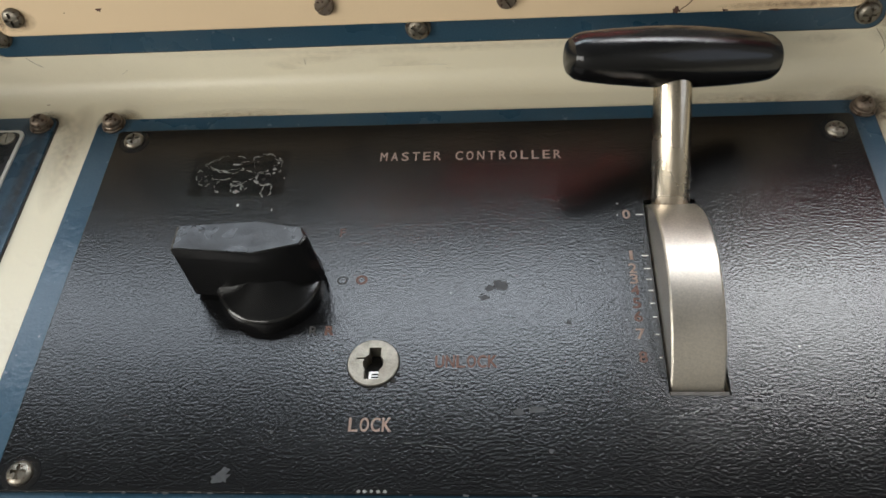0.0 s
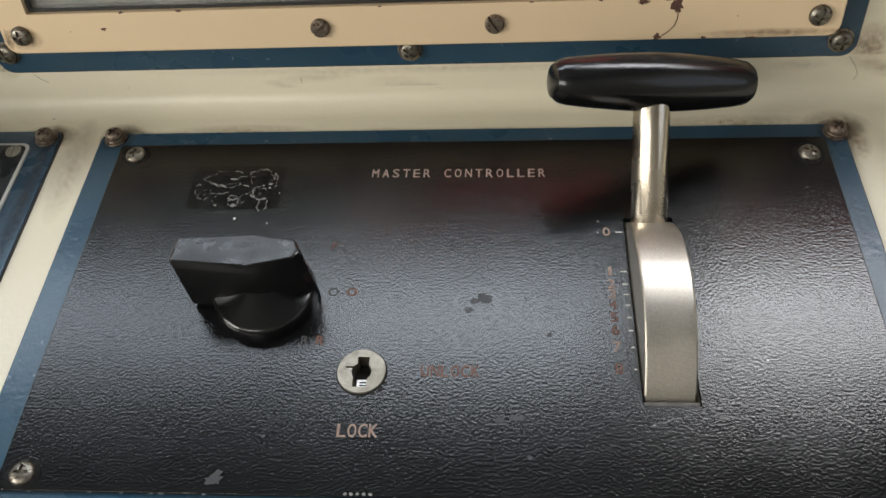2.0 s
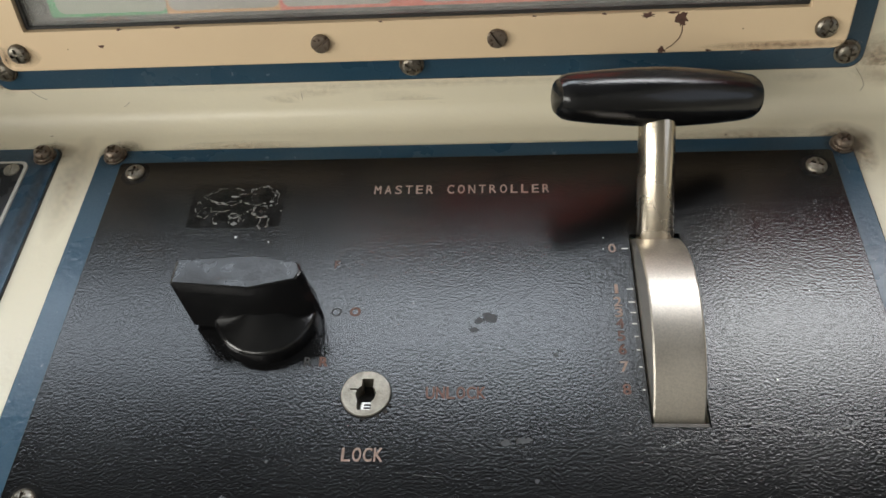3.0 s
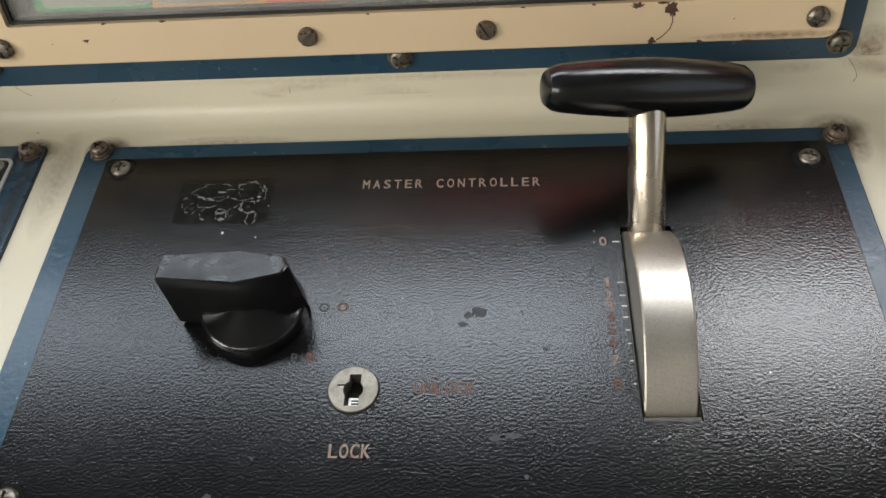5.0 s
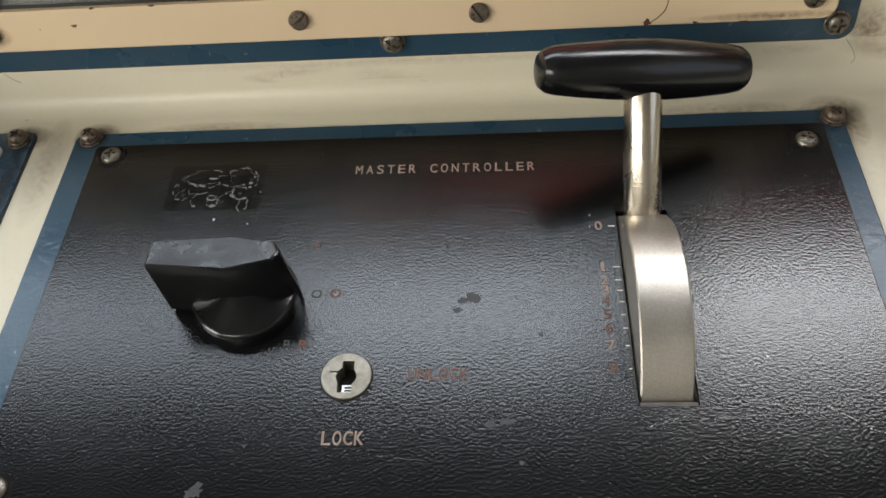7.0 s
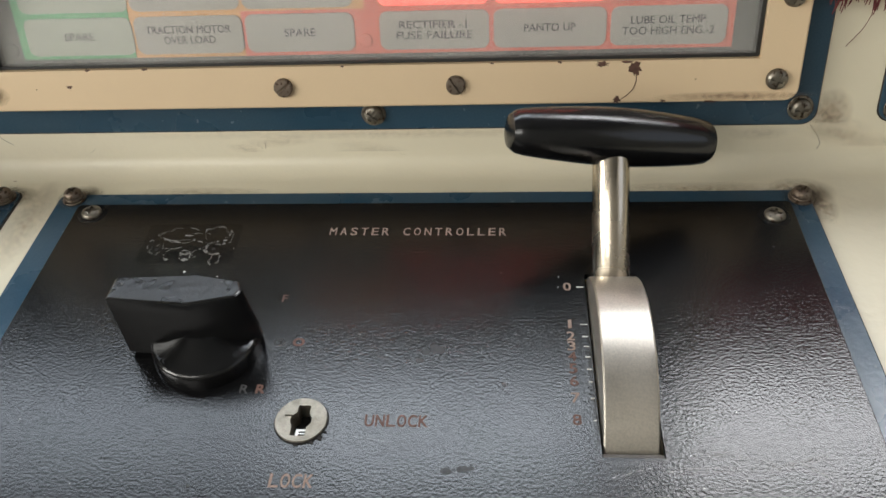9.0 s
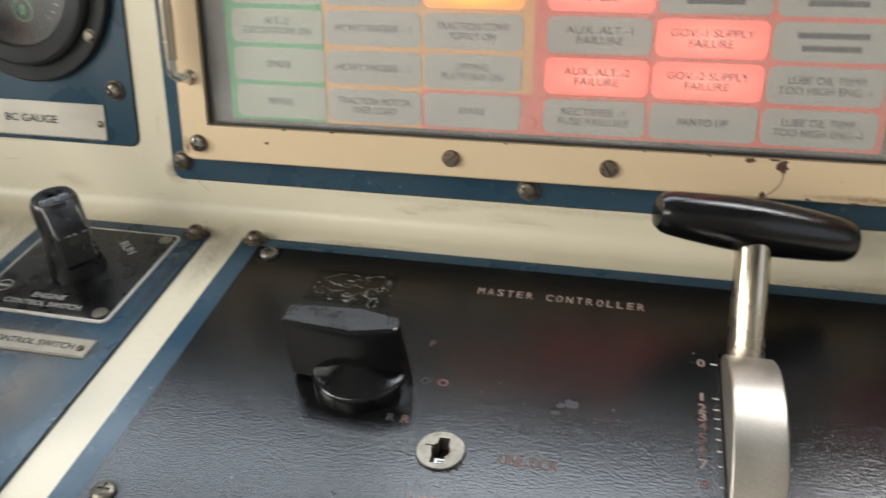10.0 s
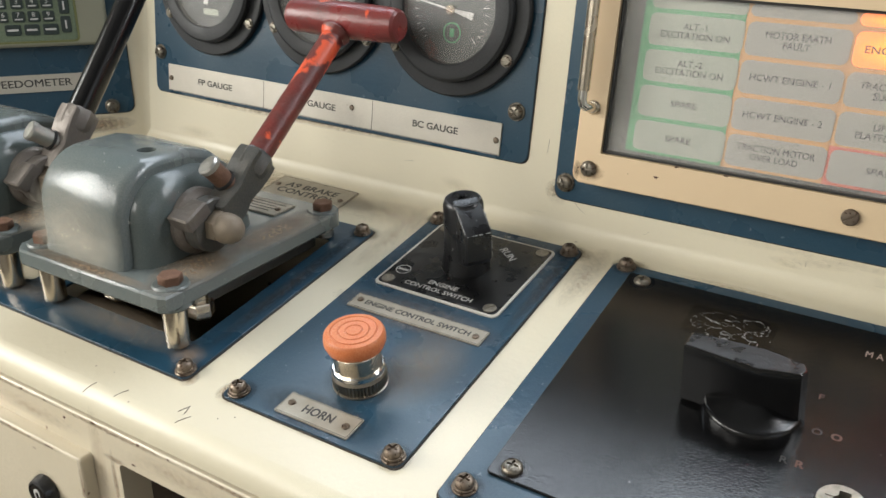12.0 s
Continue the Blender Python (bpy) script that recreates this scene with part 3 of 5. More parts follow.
# front of the desk, upright in the cab
FASCIA = DESK.inverted() @ pose(0, 0, 0.80)
fascia = cut(block(-1.2, 1.10, FRONT - 0.0024, FRONT + 0.020, -0.78, -0.0643, 0.001), [block(-0.2560, 0.10, FRONT - 0.05, FRONT + 0.05, -0.30, -0.0900, 0.003)], "front_panel")
part("front_panel", fascia, CREAM_OLD, desk, "cream fascia with chipped paint", FASCIA)
part("seam_strip", block(-1.2, 1.10, FRONT + 0.002, FRONT + 0.012, -0.0648, -0.0620, 0.0004), DARK, desk, m=FASCIA)
# open compartment behind the opening, brown inside to paint in its shade
comp = cut(block(-0.2600, 0.104, FRONT + 0.0205, 0.0, -0.304, -0.086, 0.001), [block(-0.2560, 0.10, FRONT, -0.004, -0.30, -0.090, 0.001)], "compartment")
part("compartment", comp, FLOOR_MAT, desk, "open compartment with its shade painted dark brown", FASCIA)
part("carcass", block(-1.19, 1.09, 0.02, 0.09, -0.79, -0.05, 0.002), CREAM_OLD, desk, m=FASCIA)
for x in (-1.19, 1.07):
    part("end_panel", block(x, x + 0.02, FRONT + 0.025, 0.02, -0.79, -0.06, 0.002), CREAM_OLD, desk, m=FASCIA)
part("plinth", block(-1.19, 1.09, FRONT + 0.06, 0.09, -0.80, -0.765, 0.002), DARK, desk, m=FASCIA)

door = part("door", loft(bmesh.new(), [[(x, y, -z) for x, z in outline(-0.62 + d, -0.2836 - d, 0.0930 + d, 0.46 - d, 0.003)] for d, y in ((0, FRONT - 0.0026), (0.0, FRONT - 0.0112), (0.0006, FRONT - 0.0122), (0.0016, FRONT - 0.0126))]), CREAM_OLD, desk,
            "cream hinged locker door with bevelled edges", FASCIA)
lock = part("lock", lathe([(0.0120, 0), (0.0130, 0.001), (0.0130, 0.003), (0.0112, 0.0085), (0.0098, 0.0092), (0.0092, 0.0080), (0, 0.0080)], 32), BAKELITE_WORN, door, "black ringed cam lock", pose(-0.3278, FRONT - 0.0126, -0.1362, 90, 0, 0))
part("lock_face", lathe([(0.0093, 0.0079), (0.0093, 0.0086), (0.0086, 0.0090), (0, 0.0090)], 32), BAKELITE, lock, "black lock face")
part("lock_mark", cut(plate(-0.0034, 0.0034, -0.0056, 0.0056, 0.0088, 0.0093, 0.0030, 0.0001), [plate(-0.0020, 0.0020, -0.0070, 0.0030, 0.0, 0.02, 0.0012)], "lock_mark"), WHITE_INK, lock, "white key mark", pose(0, 0, 0, 0, 0, 14))


# ---- upright: gauge panel ----
GBOARD = PANEL @ pose(-0.36, 0.0707, 0, 0, 0, -0.45) @ pose(0.36, -0.0707, 0)
gauge_panel = thing("gauge_board", GBOARD, "blue painted steel plate carrying three pressure gauges", "panel")
mesh = plate(-0.5740, -0.1263, 0.0497, 0.2035, -0.002, 0, 0.008)
part("backing_plate", mesh, BLUE, gauge_panel)
for x, y in ((-0.5650, 0.0915), (-0.1407, 0.0921)):
    bolt(gauge_panel, x, y, 0, "panel")

strip = thing("gauge_nameplate", GBOARD, "long engraved metal strip naming three gauges", "nameplate")
part("strip", plate(-0.5533, -0.1522, 0.0527, 0.0805, 0.0002, 0.0014, 0.0008, 0.0003), PLATE_METAL, strip)
for x in (-0.4183, -0.2857):
    part("dividing_line", plate(x - 0.0003, x + 0.0003, 0.0532, 0.0801, 0.0013, 0.00155, 0.0001, 0.00005), INK, strip)
part("border_line", plate(-0.5526, -0.1529, 0.0532, 0.0536, 0.0013, 0.00152, 0.0001, 0.00005), INK, strip)
for text, x, w in (("FP GAUGE", -0.4850, 0.0475), ("BP GAUGE", -0.3520, 0.0475), ("BC GAUGE", -0.2176, 0.0465)):
    lettering(text, 0.0062, INK, strip, pose(x, 0.0666, 0.0014), width=w, bold=0.00016)
for x, y in ((-0.5488, 0.0660), (-0.3090, 0.0702), (-0.1564, 0.0655)):
    bolt(strip, x, y, 0.0014, "small")


def gauge(cx, cy, needle, rings):
    """Round dial gauge: mounting flange, bezel, sunk dial, pointer and pane."""
    g = thing("pressure_gauge", GBOARD @ pose(cx, cy, 0.0003), "round black pressure gauge with dusty glass on blue panel", "gauge", "gauges on the upright")
    part("flange", lathe([(0.0706, 0), (0.0715, 0.001), (0.0715, 0.005), (0.0702, 0.0062), (0.058, 0.0066), (0.050, 0.0066), (0.050, 0.0)], 64), RUBBER, g)
    part("bezel", lathe([(0.0583, 0.0064), (0.0588, 0.0075), (0.0588, 0.0125), (0.0563, 0.0145), (0.0463, 0.0150), (0.0443, 0.0140), (0.0434, 0.0068), (0.0434, 0.0066)], 64), RUBBER, g)
    part("dial", lathe([(0.0435, 0.0060), (0.0435, 0.0072), (0.001, 0.0072)], 48), DIAL, g)
    part("pointer", prism([(-0.0016, -0.010), (0.0016, -0.010), (0.0023, -0.020), (-0.0023, -0.020), (-0.0016, -0.010), (-0.0009, 0.0), (-0.0004, 0.032), (0.0004, 0.032), (0.0009, 0.0)][4:] + [(0.0030, -0.022), (-0.0030, -0.022)], 0.0088, 0.0093, "z"), WHITE_INK, g, "white pointer", pose(0, 0, 0, 0, 0, needle))
    part("hub", lathe([(0.0042, 0.0072), (0.0042, 0.0098), (0.0034, 0.0104), (0, 0.0104)], 24), NICKEL, g)
    if rings:
        part("scale_mark", lathe([(0.0086, 0.0069), (0.0086, 0.0075), (0.0074, 0.0075), (0.0074, 0.0069)], 32), SHEET_GREEN, g, "green maker's roundel", pose(0.002, -0.0185, 0))
        part("roundel_stroke", plate(-0.0022, 0.0022, -0.0035, 0.0035, 0.0073, 0.0075, 0.001, 0.0001), SHEET_GREEN, g, m=pose(0.002, -0.0185, 0))
    else:
        part("dial_label", plate(-0.010, 0.010, -0.0030, 0.0030, 0.0072, 0.0074, 0.0006, 0.0001), CELL_GREEN, g, "small pale printed label", pose(0.005, -0.029, 0))
    for k in range(27):
        a = radians(-45 + 270 * k / 26)
        ln = 0.006 if k % 5 == 0 else 0.0035
        part("graduation", plate(-0.0003, 0.0003, 0.036 - ln, 0.036, 0.0073, 0.00745, 0.0001, 0.00003), WHITE_INK, g, m=pose(0, 0, 0, 0, 0, math.degrees(a) - 90))
    pane = part("pane", lathe([(0.0438, 0.0115), (0.0438, 0.0130), (0, 0.0130)], 48), GAUGE_GLASS, g)
    pane.visible_shadow = False
    for a in (-33, 213, 33, 147):
        bolt(g, 0.065 * math.cos(radians(a)), 0.065 * math.sin(radians(a)), 0.0064, "gauge")
    return g


gauge(-0.4877, 0.1690, 0, None)
gauge(-0.3464, 0.1690, 0, None)
gauge(-0.2060, 0.1680, 80, True)


# ---- upright: annunciator ----
annunciator = thing("annunciator_panel", PANEL, "cream framed annunciator with rows of warning legends", "panel")
part("backing_plate", plate(-0.0992, 0.4500, 0.0252, 0.2045, -0.002, 0, 0.009), BLUE, annunciator)
frame_bm = cut(plate(-0.0795, 0.4315, 0.0455, 0.2045, 0.0002, 0.0155, 0.008, 0.0012), [block(-0.0583, 0.4070, 0.0714, 0.1930, -0.05, 0.05, 0.0008)], "frame")
part("frame", frame_bm, IVORY, annunciator, "ivory painted frame with chipped edges")
gasket = cut(plate(-0.0580, 0.4067, 0.0717, 0.1927, 0.001, 0.0122, 0.001, 0.0003), [block(-0.0558, 0.4045, 0.0735, 0.1910, -0.05, 0.05, 0.0005)], "gasket")
part("gasket", gasket, GASKET, annunciator)
part("border", plate(-0.0578, 0.4065, 0.0719, 0.1925, 0.0004, 0.0036, 0.001, 0.0003), GREY_BORDER, annunciator, "grey dusty border round the legends")
for x, y, s in ((-0.0661, 0.0581, "frame_cross"), (0.1233, 0.0589, "frame"), (0.2289, 0.0588, "frame"), (0.4174, 0.0592, "frame_cross"), (0.4205, 0.1070, "frame_cross")):
    bolt(annunciator, x, y, 0.0154, s)
for x, y in ((-0.0899, 0.0396), (0.1750, 0.0359), (0.4392, 0.0360)):
    bolt(annunciator, x, y, 0, "panel")
# legend films
COLS = [(-0.0372, 0.0308), (0.0325, 0.0998), (0.1018, 0.1682), (0.1836, 0.2492), (0.2519, 0.3181), (0.3206, 0.3876)]
ROW0, PITCH, CELL_H = 0.0780, 0.0262, 0.0229
TOP = 0.1920
part("legend_film", plate(-0.0425, 0.0302, 0.0758, TOP, 0.0035, 0.0044, 0.0012, 0.0002), SHEET_GREEN, annunciator, "green legend film")
part("legend_film", plate(0.0302, 0.0998, 0.0758, TOP, 0.0035, 0.0043, 0.0003, 0.0001), SHEET_ORANGE, annunciator, "orange legend film")
part("legend_film", plate(0.0998, 0.1750, 0.1028, TOP, 0.0035, 0.0044, 0.0003, 0.0001), SHEET_ORANGE, annunciator, "orange legend film")
part("legend_film", prism([(0.0998, 0.0758), (0.3918, 0.0758), (0.3918, TOP), (0.1750, TOP), (0.1750, 0.1028), (0.0998, 0.1028)], 0.0035, 0.0043, "z"), SHEET_RED, annunciator, "red legend film")
WORDS = {
    (0, 0): "SPARE", (0, 1): "SPARE", (0, 2): "ALT.-2\nEXCITATION ON", (0, 3): "ALT.-1\nEXCITATION ON",
    (1, 0): "TRACTION MOTOR\nOVER LOAD", (1, 1): "HCWT ENGINE - 2", (1, 2): "HCWT ENGINE - 1", (1, 3): "MOTOR EARTH\nFAULT", (1, 4): "SPARE",
    (2, 0): "SPARE", (2, 1): "LIFTING\nPLATFORM ON", (2, 2): "TRACTION CONT\nSUPPLY ON", (2, 3): "ENGINE -2 IDLE", (2, 4): "ENGINE -1 IDLE",
    (3, 0): "RECTIFIER -1\nFUSE FAILURE", (3, 1): "AUX. ALT.-2\nFAILURE", (3, 2): "AUX. ALT.-1\nFAILURE", (3, 3): "PARKING BRAKE\nAPPLIED",
    (4, 0): "PANTO UP", (4, 1): "GOV.-2 SUPPLY\nFAILURE", (4, 2): "GOV.-1 SUPPLY\nFAILURE",
    (5, 0): "LUBE OIL TEMP.\nTOO HIGH ENG.-2", (5, 1): "LUBE OIL TEMP.\nTOO HIGH ENG.-1",
}
LIT = {(2, 3): LIT_AMBER, (2, 4): LIT_AMBER, (3, 1): LIT_RED, (3, 3): LIT_RED, (4, 1): LIT_RED, (4, 2): LIT_RED}
for c, (x0, x1) in enumerate(COLS):
    for r in range(5):
        y0 = ROW0 + PITCH * r
        h = CELL_H if r < 4 else TOP - y0 - 0.0006
        mx, my = (x0 + x1) / 2, y0 + h / 2
        mat = LIT.get((c, r), CELL_GREEN if c == 0 else CELL)
        text = "lit amber legend window" if mat is LIT_AMBER else "lit red legend window" if mat is LIT_RED else ""
        cell = part("legend_window", plate(-(x1 - x0) / 2, (x1 - x0) / 2, -h / 2, h / 2, 0, 0.0009, min(0.0048, h / 2 - 0.0002), 0.0002), mat, annunciator, text, pose(mx, my, 0.0042))
        words = WORDS.get((c, r))
        if words and r < 4:
            widest = max(len(w) for w in words.split("\n"))
            lettering(words, 0.0049, LEGEND_INK, cell, pose(0, 0, 0.0010), 0.00008, width=min(0.0038 * widest, 0.053), bold=0.00009)
        elif r < 4:
            for k, w in enumerate((0.040, 0.034)):
                part("printed_bar", plate(-w / 2, w / 2, -0.0018, 0.0018, 0.0008, 0.00105, 0.0004, 0.00005), LEGEND_INK, cell, m=pose(0, 0.0038 - 0.0076 * k, 0))
for x, y in ((-0.0490, 0.082), (0.1745, 0.0840)):
    part("film_button", lathe([(0.0042, 0), (0.0042, 0.0012), (0.0036, 0.0016), (0, 0.0016)], 24), GREY_BORDER if x < 0 else SHEET_RED, annunciator, m=pose(x, y, 0.0036))
pane = part("glass_pane", plate(-0.0568, 0.4055, 0.0725, 0.1915, 0.0085, 0.0105, 0.001, 0.0002), GLASS, annunciator, "dusty clear pane")
pane.visible_shadow = False
# chrome pull handle on the frame's left side
handle = part("pull_handle", tube([(-0.0686, 0.1060, 0.0140), (-0.0690, 0.1062, 0.0215), (-0.0705, 0.1070, 0.0260), (-0.0724, 0.1092, 0.0283), (-0.0732, 0.1127, 0.0290), (-0.0735, 0.204, 0.0290)], 0.0036, 14), CHROME, annunciator, "chrome pull handle")
part("handle_sleeve", tube([(-0.0732, 0.1195, 0.0290), (-0.0735, 0.2041, 0.0290)], 0.0046, 14), NICKEL, handle)
part("handle_foot", lathe([(0.0056, 0), (0.0056, 0.002), (0.0044, 0.0035), (0, 0.0035)], 20), NICKEL, handle, m=pose(-0.0686, 0.1060, 0.0143))
# chipped paint
def chip(parent, x, y, z, size, seed, mat=RUST, name="paint_chip", long=1.0):
    rr = random.Random(seed)
    pts = []
    n = 22 if size > 0.0015 else 10
    for k in range(n):
        a = 2 * math.pi * k / n
        q = size * rr.uniform(0.42, 1.0)
        pts.append((x + q * math.cos(a) * long, y + q * math.sin(a)))
    return part(name, prism(pts, z, z + 0.0001, "z"), mat, parent)


CHIP_BROWN = surface("bare_brown_primer", (0.10, 0.045, 0.03), 0.8, second=(0.06, 0.03, 0.02), blotch=300)
for k, (x, y, s, lg) in enumerate(((0.3150, 0.0722, 0.0022, 2.2), (0.3345, 0.0690, 0.0056, 0.85), (0.3245, 0.0503, 0.0028, 1.2), (0.3300, 0.0732, 0.0012, 4.0), (-0.0130, 0.0635, 0.0016, 1.5), (-0.0350, 0.0622, 0.0006, 1), (0.0010, 0.0738, 0.0010, 2.4),
                                   (0.0370, 0.0738, 0.0012, 2.8), (0.2900, 0.0738, 0.0009, 2.0), (0.352, 0.0492, 0.0010, 3.0), (0.1600, 0.0735, 0.0008, 2.0), (0.2500, 0.0738, 0.0006, 3.0), (0.3800, 0.0484, 0.0008, 6.0), (0.3700, 0.0620, 0.0005, 1))):
    chip(annunciator, x + 0.0008, y - 0.0024, 0.01551, s, 40 + k, CHIP_BROWN, long=lg)
part("paint_crack", tube([(0.3360, 0.0637, 0.0155), (0.3363, 0.0592, 0.0155), (0.3350, 0.0547, 0.0155), (0.3315, 0.0507, 0.0155), (0.3280, 0.0482, 0.0155)], 0.00028, 5), CHIP_BROWN, annunciator)

# right-hand panel, only its edge in view
right_panel = thing("side_panel", PANEL, "blue painted steel plate on the upright", "panel")
part("backing_plate", plate(0.4865, 0.90, 0.0265, 0.2045, -0.002, 0, 0.009), BLUE, right_panel)
for x, y in ((0.4965, 0.0350), (0.889, 0.0350)):
    bolt(right_panel, x, y, 0, "panel")

# red cloth hanging over the upright's edge
cloth = thing("cloth", PANEL, "folded red cloth with frayed dark fringe over the panel", "cloth")
rr = random.Random(8)
front = []
for k in range(31):
    u = k / 30
    x = 0.4170 + 0.135 * u
    front.append((x, 0.1085 + 0.0035 * math.sin(3.0 * u) - 0.0045 * math.exp(-((u - 0.12) / 0.12) ** 2) + 0.009 * u * u, 0.0165 + 0.0035 * math.sin(9 * u)))
bm = bmesh.new()
rings = []
for x, y, z in front:
    sect = []
    for a in range(0, 360, 30):
        sect.append((x, y + 0.007 + 0.007 * math.sin(radians(a)) * (1 if a >= 180 else 13.5), z + 0.0045 * math.cos(radians(a))))
    rings.append(sect)
part("fabric", loft(bm, rings), RED_CLOTH, cloth, "red woven cloth")
bm = bmesh.new()
for k in range(120):
    x = 0.4400 + 0.058 * rr.random()
    i = min(int((x - 0.4170) / 0.135 * 30), 30)
    y0, z0 = front[i][1] + 0.004, front[i][2] + rr.uniform(-0.003, 0.002)
    ln = rr.uniform(0.006, 0.018) * (1.25 if x > 0.462 else 0.9)
    dxx = rr.uniform(-0.004, 0.003)
    tube([(x, y0, z0), (x + dxx * 0.4, y0 - ln * 0.5, z0 - 0.0015), (x + dxx, y0 - ln, z0 - 0.003)], [0.0005, 0.00042, 0.00025], 4, bm)
part("fringe", bm, FRINGE, cloth, "frayed dark red threads")
part("loose_thread", tube([(0.4675, 0.094, 0.008), (0.4660, 0.085, 0.004), (0.4625, 0.078, 0.001), (0.4590, 0.0735, 0.0008)], 0.00022, 5), FRINGE, cloth)


# ---- desk top: master controller ----
master = thing("master_controller_panel", DESK, "black wrinkle-painted controller plate on blue steel sheet", "panel")
mesh = cut(plate(-0.0312, 0.4432, -0.2625, 0.0080, DT + 0.0001, -0.0020, 0.006, 0.0004), [slot_tool(), key_tool()], "backing_plate")
part("backing_plate", mesh, BLUE, master, "blue painted sheet")
mesh = cut(plate(-0.0142, 0.4298, -0.2348, -0.0045, -0.0019, 0.0, 0.003, 0.0006), [slot_tool(), key_tool()], "face_plate")
face = part("face_plate", mesh, BLACK_CRACKLE, master, "glossy black wrinkle-painted plate with scratches")
for x, y in ((-0.0204, 0.0030), (0.4373, 0.0), (-0.0193, -0.2495), (0.4373, -0.2495)):
    bolt(master, x, y, -0.0020, "bolt")
for x, y in ((-0.0018, -0.0140), (0.4172, -0.0190), (-0.0016, -0.2265), (0.4180, -0.2266)):
    bolt(master, x, y, 0.0, "screw")
engraved("MASTER CONTROLLER", 0.0070, 0.00636, 0.0040, DIRTY_INK, face, pose(0.2062, -0.0322, 0, 0, 0, -0.5), 0.00010)
engraved("LOCK", 0.0074, 0.0053, 0.0042, DIRTY_INK, face, pose(0.1616, -0.2018, 0))
engraved("UNLOCK", 0.0070, 0.0052, 0.0042, RED_INK, face, pose(0.2064, -0.1684, 0), 0.00014)
for text, x, y, mat in (("F", 0.1366, -0.0876, RED_INK), ("O", 0.1397, -0.1195, FAINT_INK), ("O", 0.1501, -0.1194, RED_INK), ("R", 0.1280, -0.1504, FAINT_INK), ("R", 0.1363, -0.1503, RED_INK)):
    lettering(text, 0.0056, mat, face, pose(x, y, 0), 0.00006, bold=0.0003 if mat is RED_INK and text != "F" else 0.0001)
TICKS = [-0.0781, -0.1056, -0.1140, -0.1207, -0.1276, -0.1354, -0.1434, -0.1534, -0.1663]
for k, y in enumerate(TICKS):
    part("scale_tick", plate(0.2975 + 0.0003 * k, 0.3015, y - 0.0004, y + 0.0004, -0.0002, 0.0001, 0.0001, 0.00003), WHITE_INK, face)
    lettering(str(k), 0.0062, DIRTY_INK if k in (0, 1, 2, 3, 7) else RED_INK, face, pose(0.2923, y, 0), 0.00006, width=0.0016 if k == 1 else 0.0040, bold=0.00012)
for x, y, s in ((0.2875, -0.0783, 0.0005), (0.2881, -0.0702, 0.0005)):
    chip(face, x, y, 0.0001, s, int(x * 1e4), WHITE_INK, "paint_speck")

# sticker residue: a dull patch with torn pale outlines and two holes
GLUE = surface("old_glue", (0.004, 0.004, 0.004), 0.16, second=(0.007, 0.006, 0.005), blotch=120, specular=0.25, bump=0.00006, bump_scale=300)
GLUE_PALE = surface("pale_glue_edge", (0.24, 0.235, 0.22), 0.6, second=(0.05, 0.048, 0.045), blotch=420)
part("glue_patch", plate(0.0405, 0.0985, -0.0590, -0.0245, -0.0001, 0.0001, 0.003, 0.00005), GLUE, face, "dull residue of a removed label")
rg = random.Random(21)
TORN = [(0.0610, -0.0340, 0.0105, 0.0066, 20, 335, 0.5), (0.0660, -0.0385, 0.0060, 0.0030, 190, 370, 1.3), (0.0600, -0.0440, 0.0070, 0.0030, 200, 350, 0.6),
        (0.0845, -0.0335, 0.0085, 0.0060, -60, 250, 0.5), (0.0905, -0.0360, 0.0045, 0.0062, -110, 70, 1.2), (0.0800, -0.0395, 0.0065, 0.0020, 180, 350, 0.6),
        (0.0505, -0.0474, 0.0040, 0.0040, 0, 330, 0.6), (0.0853, -0.0470, 0.0052, 0.0050, 30, 320, 0.8), (0.0860, -0.0470, 0.0075, 0.0042, 120, 290, 0.5),
        (0.0700, -0.0535, 0.0036, 0.0032, 0, 350, 1.0), (0.0690, -0.0500, 0.0028, 0.0020, 0, 340, 0.7), (0.0745, -0.0515, 0.0022, 0.0030, 60, 330, 0.6),
        (0.0590, -0.0520, 0.0022, 0.0045, 90, 280, 0.7), (0.0880, -0.0560, 0.0032, 0.0048, -70, 250, 0.5), (0.0740, -0.0340, 0.0060, 0.0012, 10, 170, 0.6), (0.0475, -0.0440, 0.0035, 0.0052, 90, 250, 0.5)]
for cx, cy, rx, ry, a0, a1, w in TORN:
    p1, p2, p3 = (rg.uniform(0, 6.3) for _ in range(3))
    for off in (0.0, 0.12):
        a = a0 + rg.uniform(0, 20)
        while a < a1:
            b = min(a + rg.uniform(18, 75), a1)
            ring = []
            for j in range(7):
                q = radians(a + (b - a) * j / 6)
                k = 1 - off + 0.13 * math.sin(2 * q + p1) + 0.09 * math.sin(5 * q + p2) + 0.05 * math.sin(11 * q + p3) + rg.uniform(-0.05, 0.05)
                ring.append((cx + rx * k * math.cos(q), cy + ry * k * math.sin(q), 0.00012))
            if off == 0.0 or rg.random() < 0.45:
                peak = w * rg.choice((0.00016, 0.00022, 0.00030, 0.00055))
                part("glue_edge", tube(ring, [peak * (0.25 + math.sin(math.pi * (j + 0.5) / 7) * rg.uniform(0.5, 1.0)) for j in range(7)], 4), GLUE_PALE, face)
            a = b + rg.uniform(2, 26)
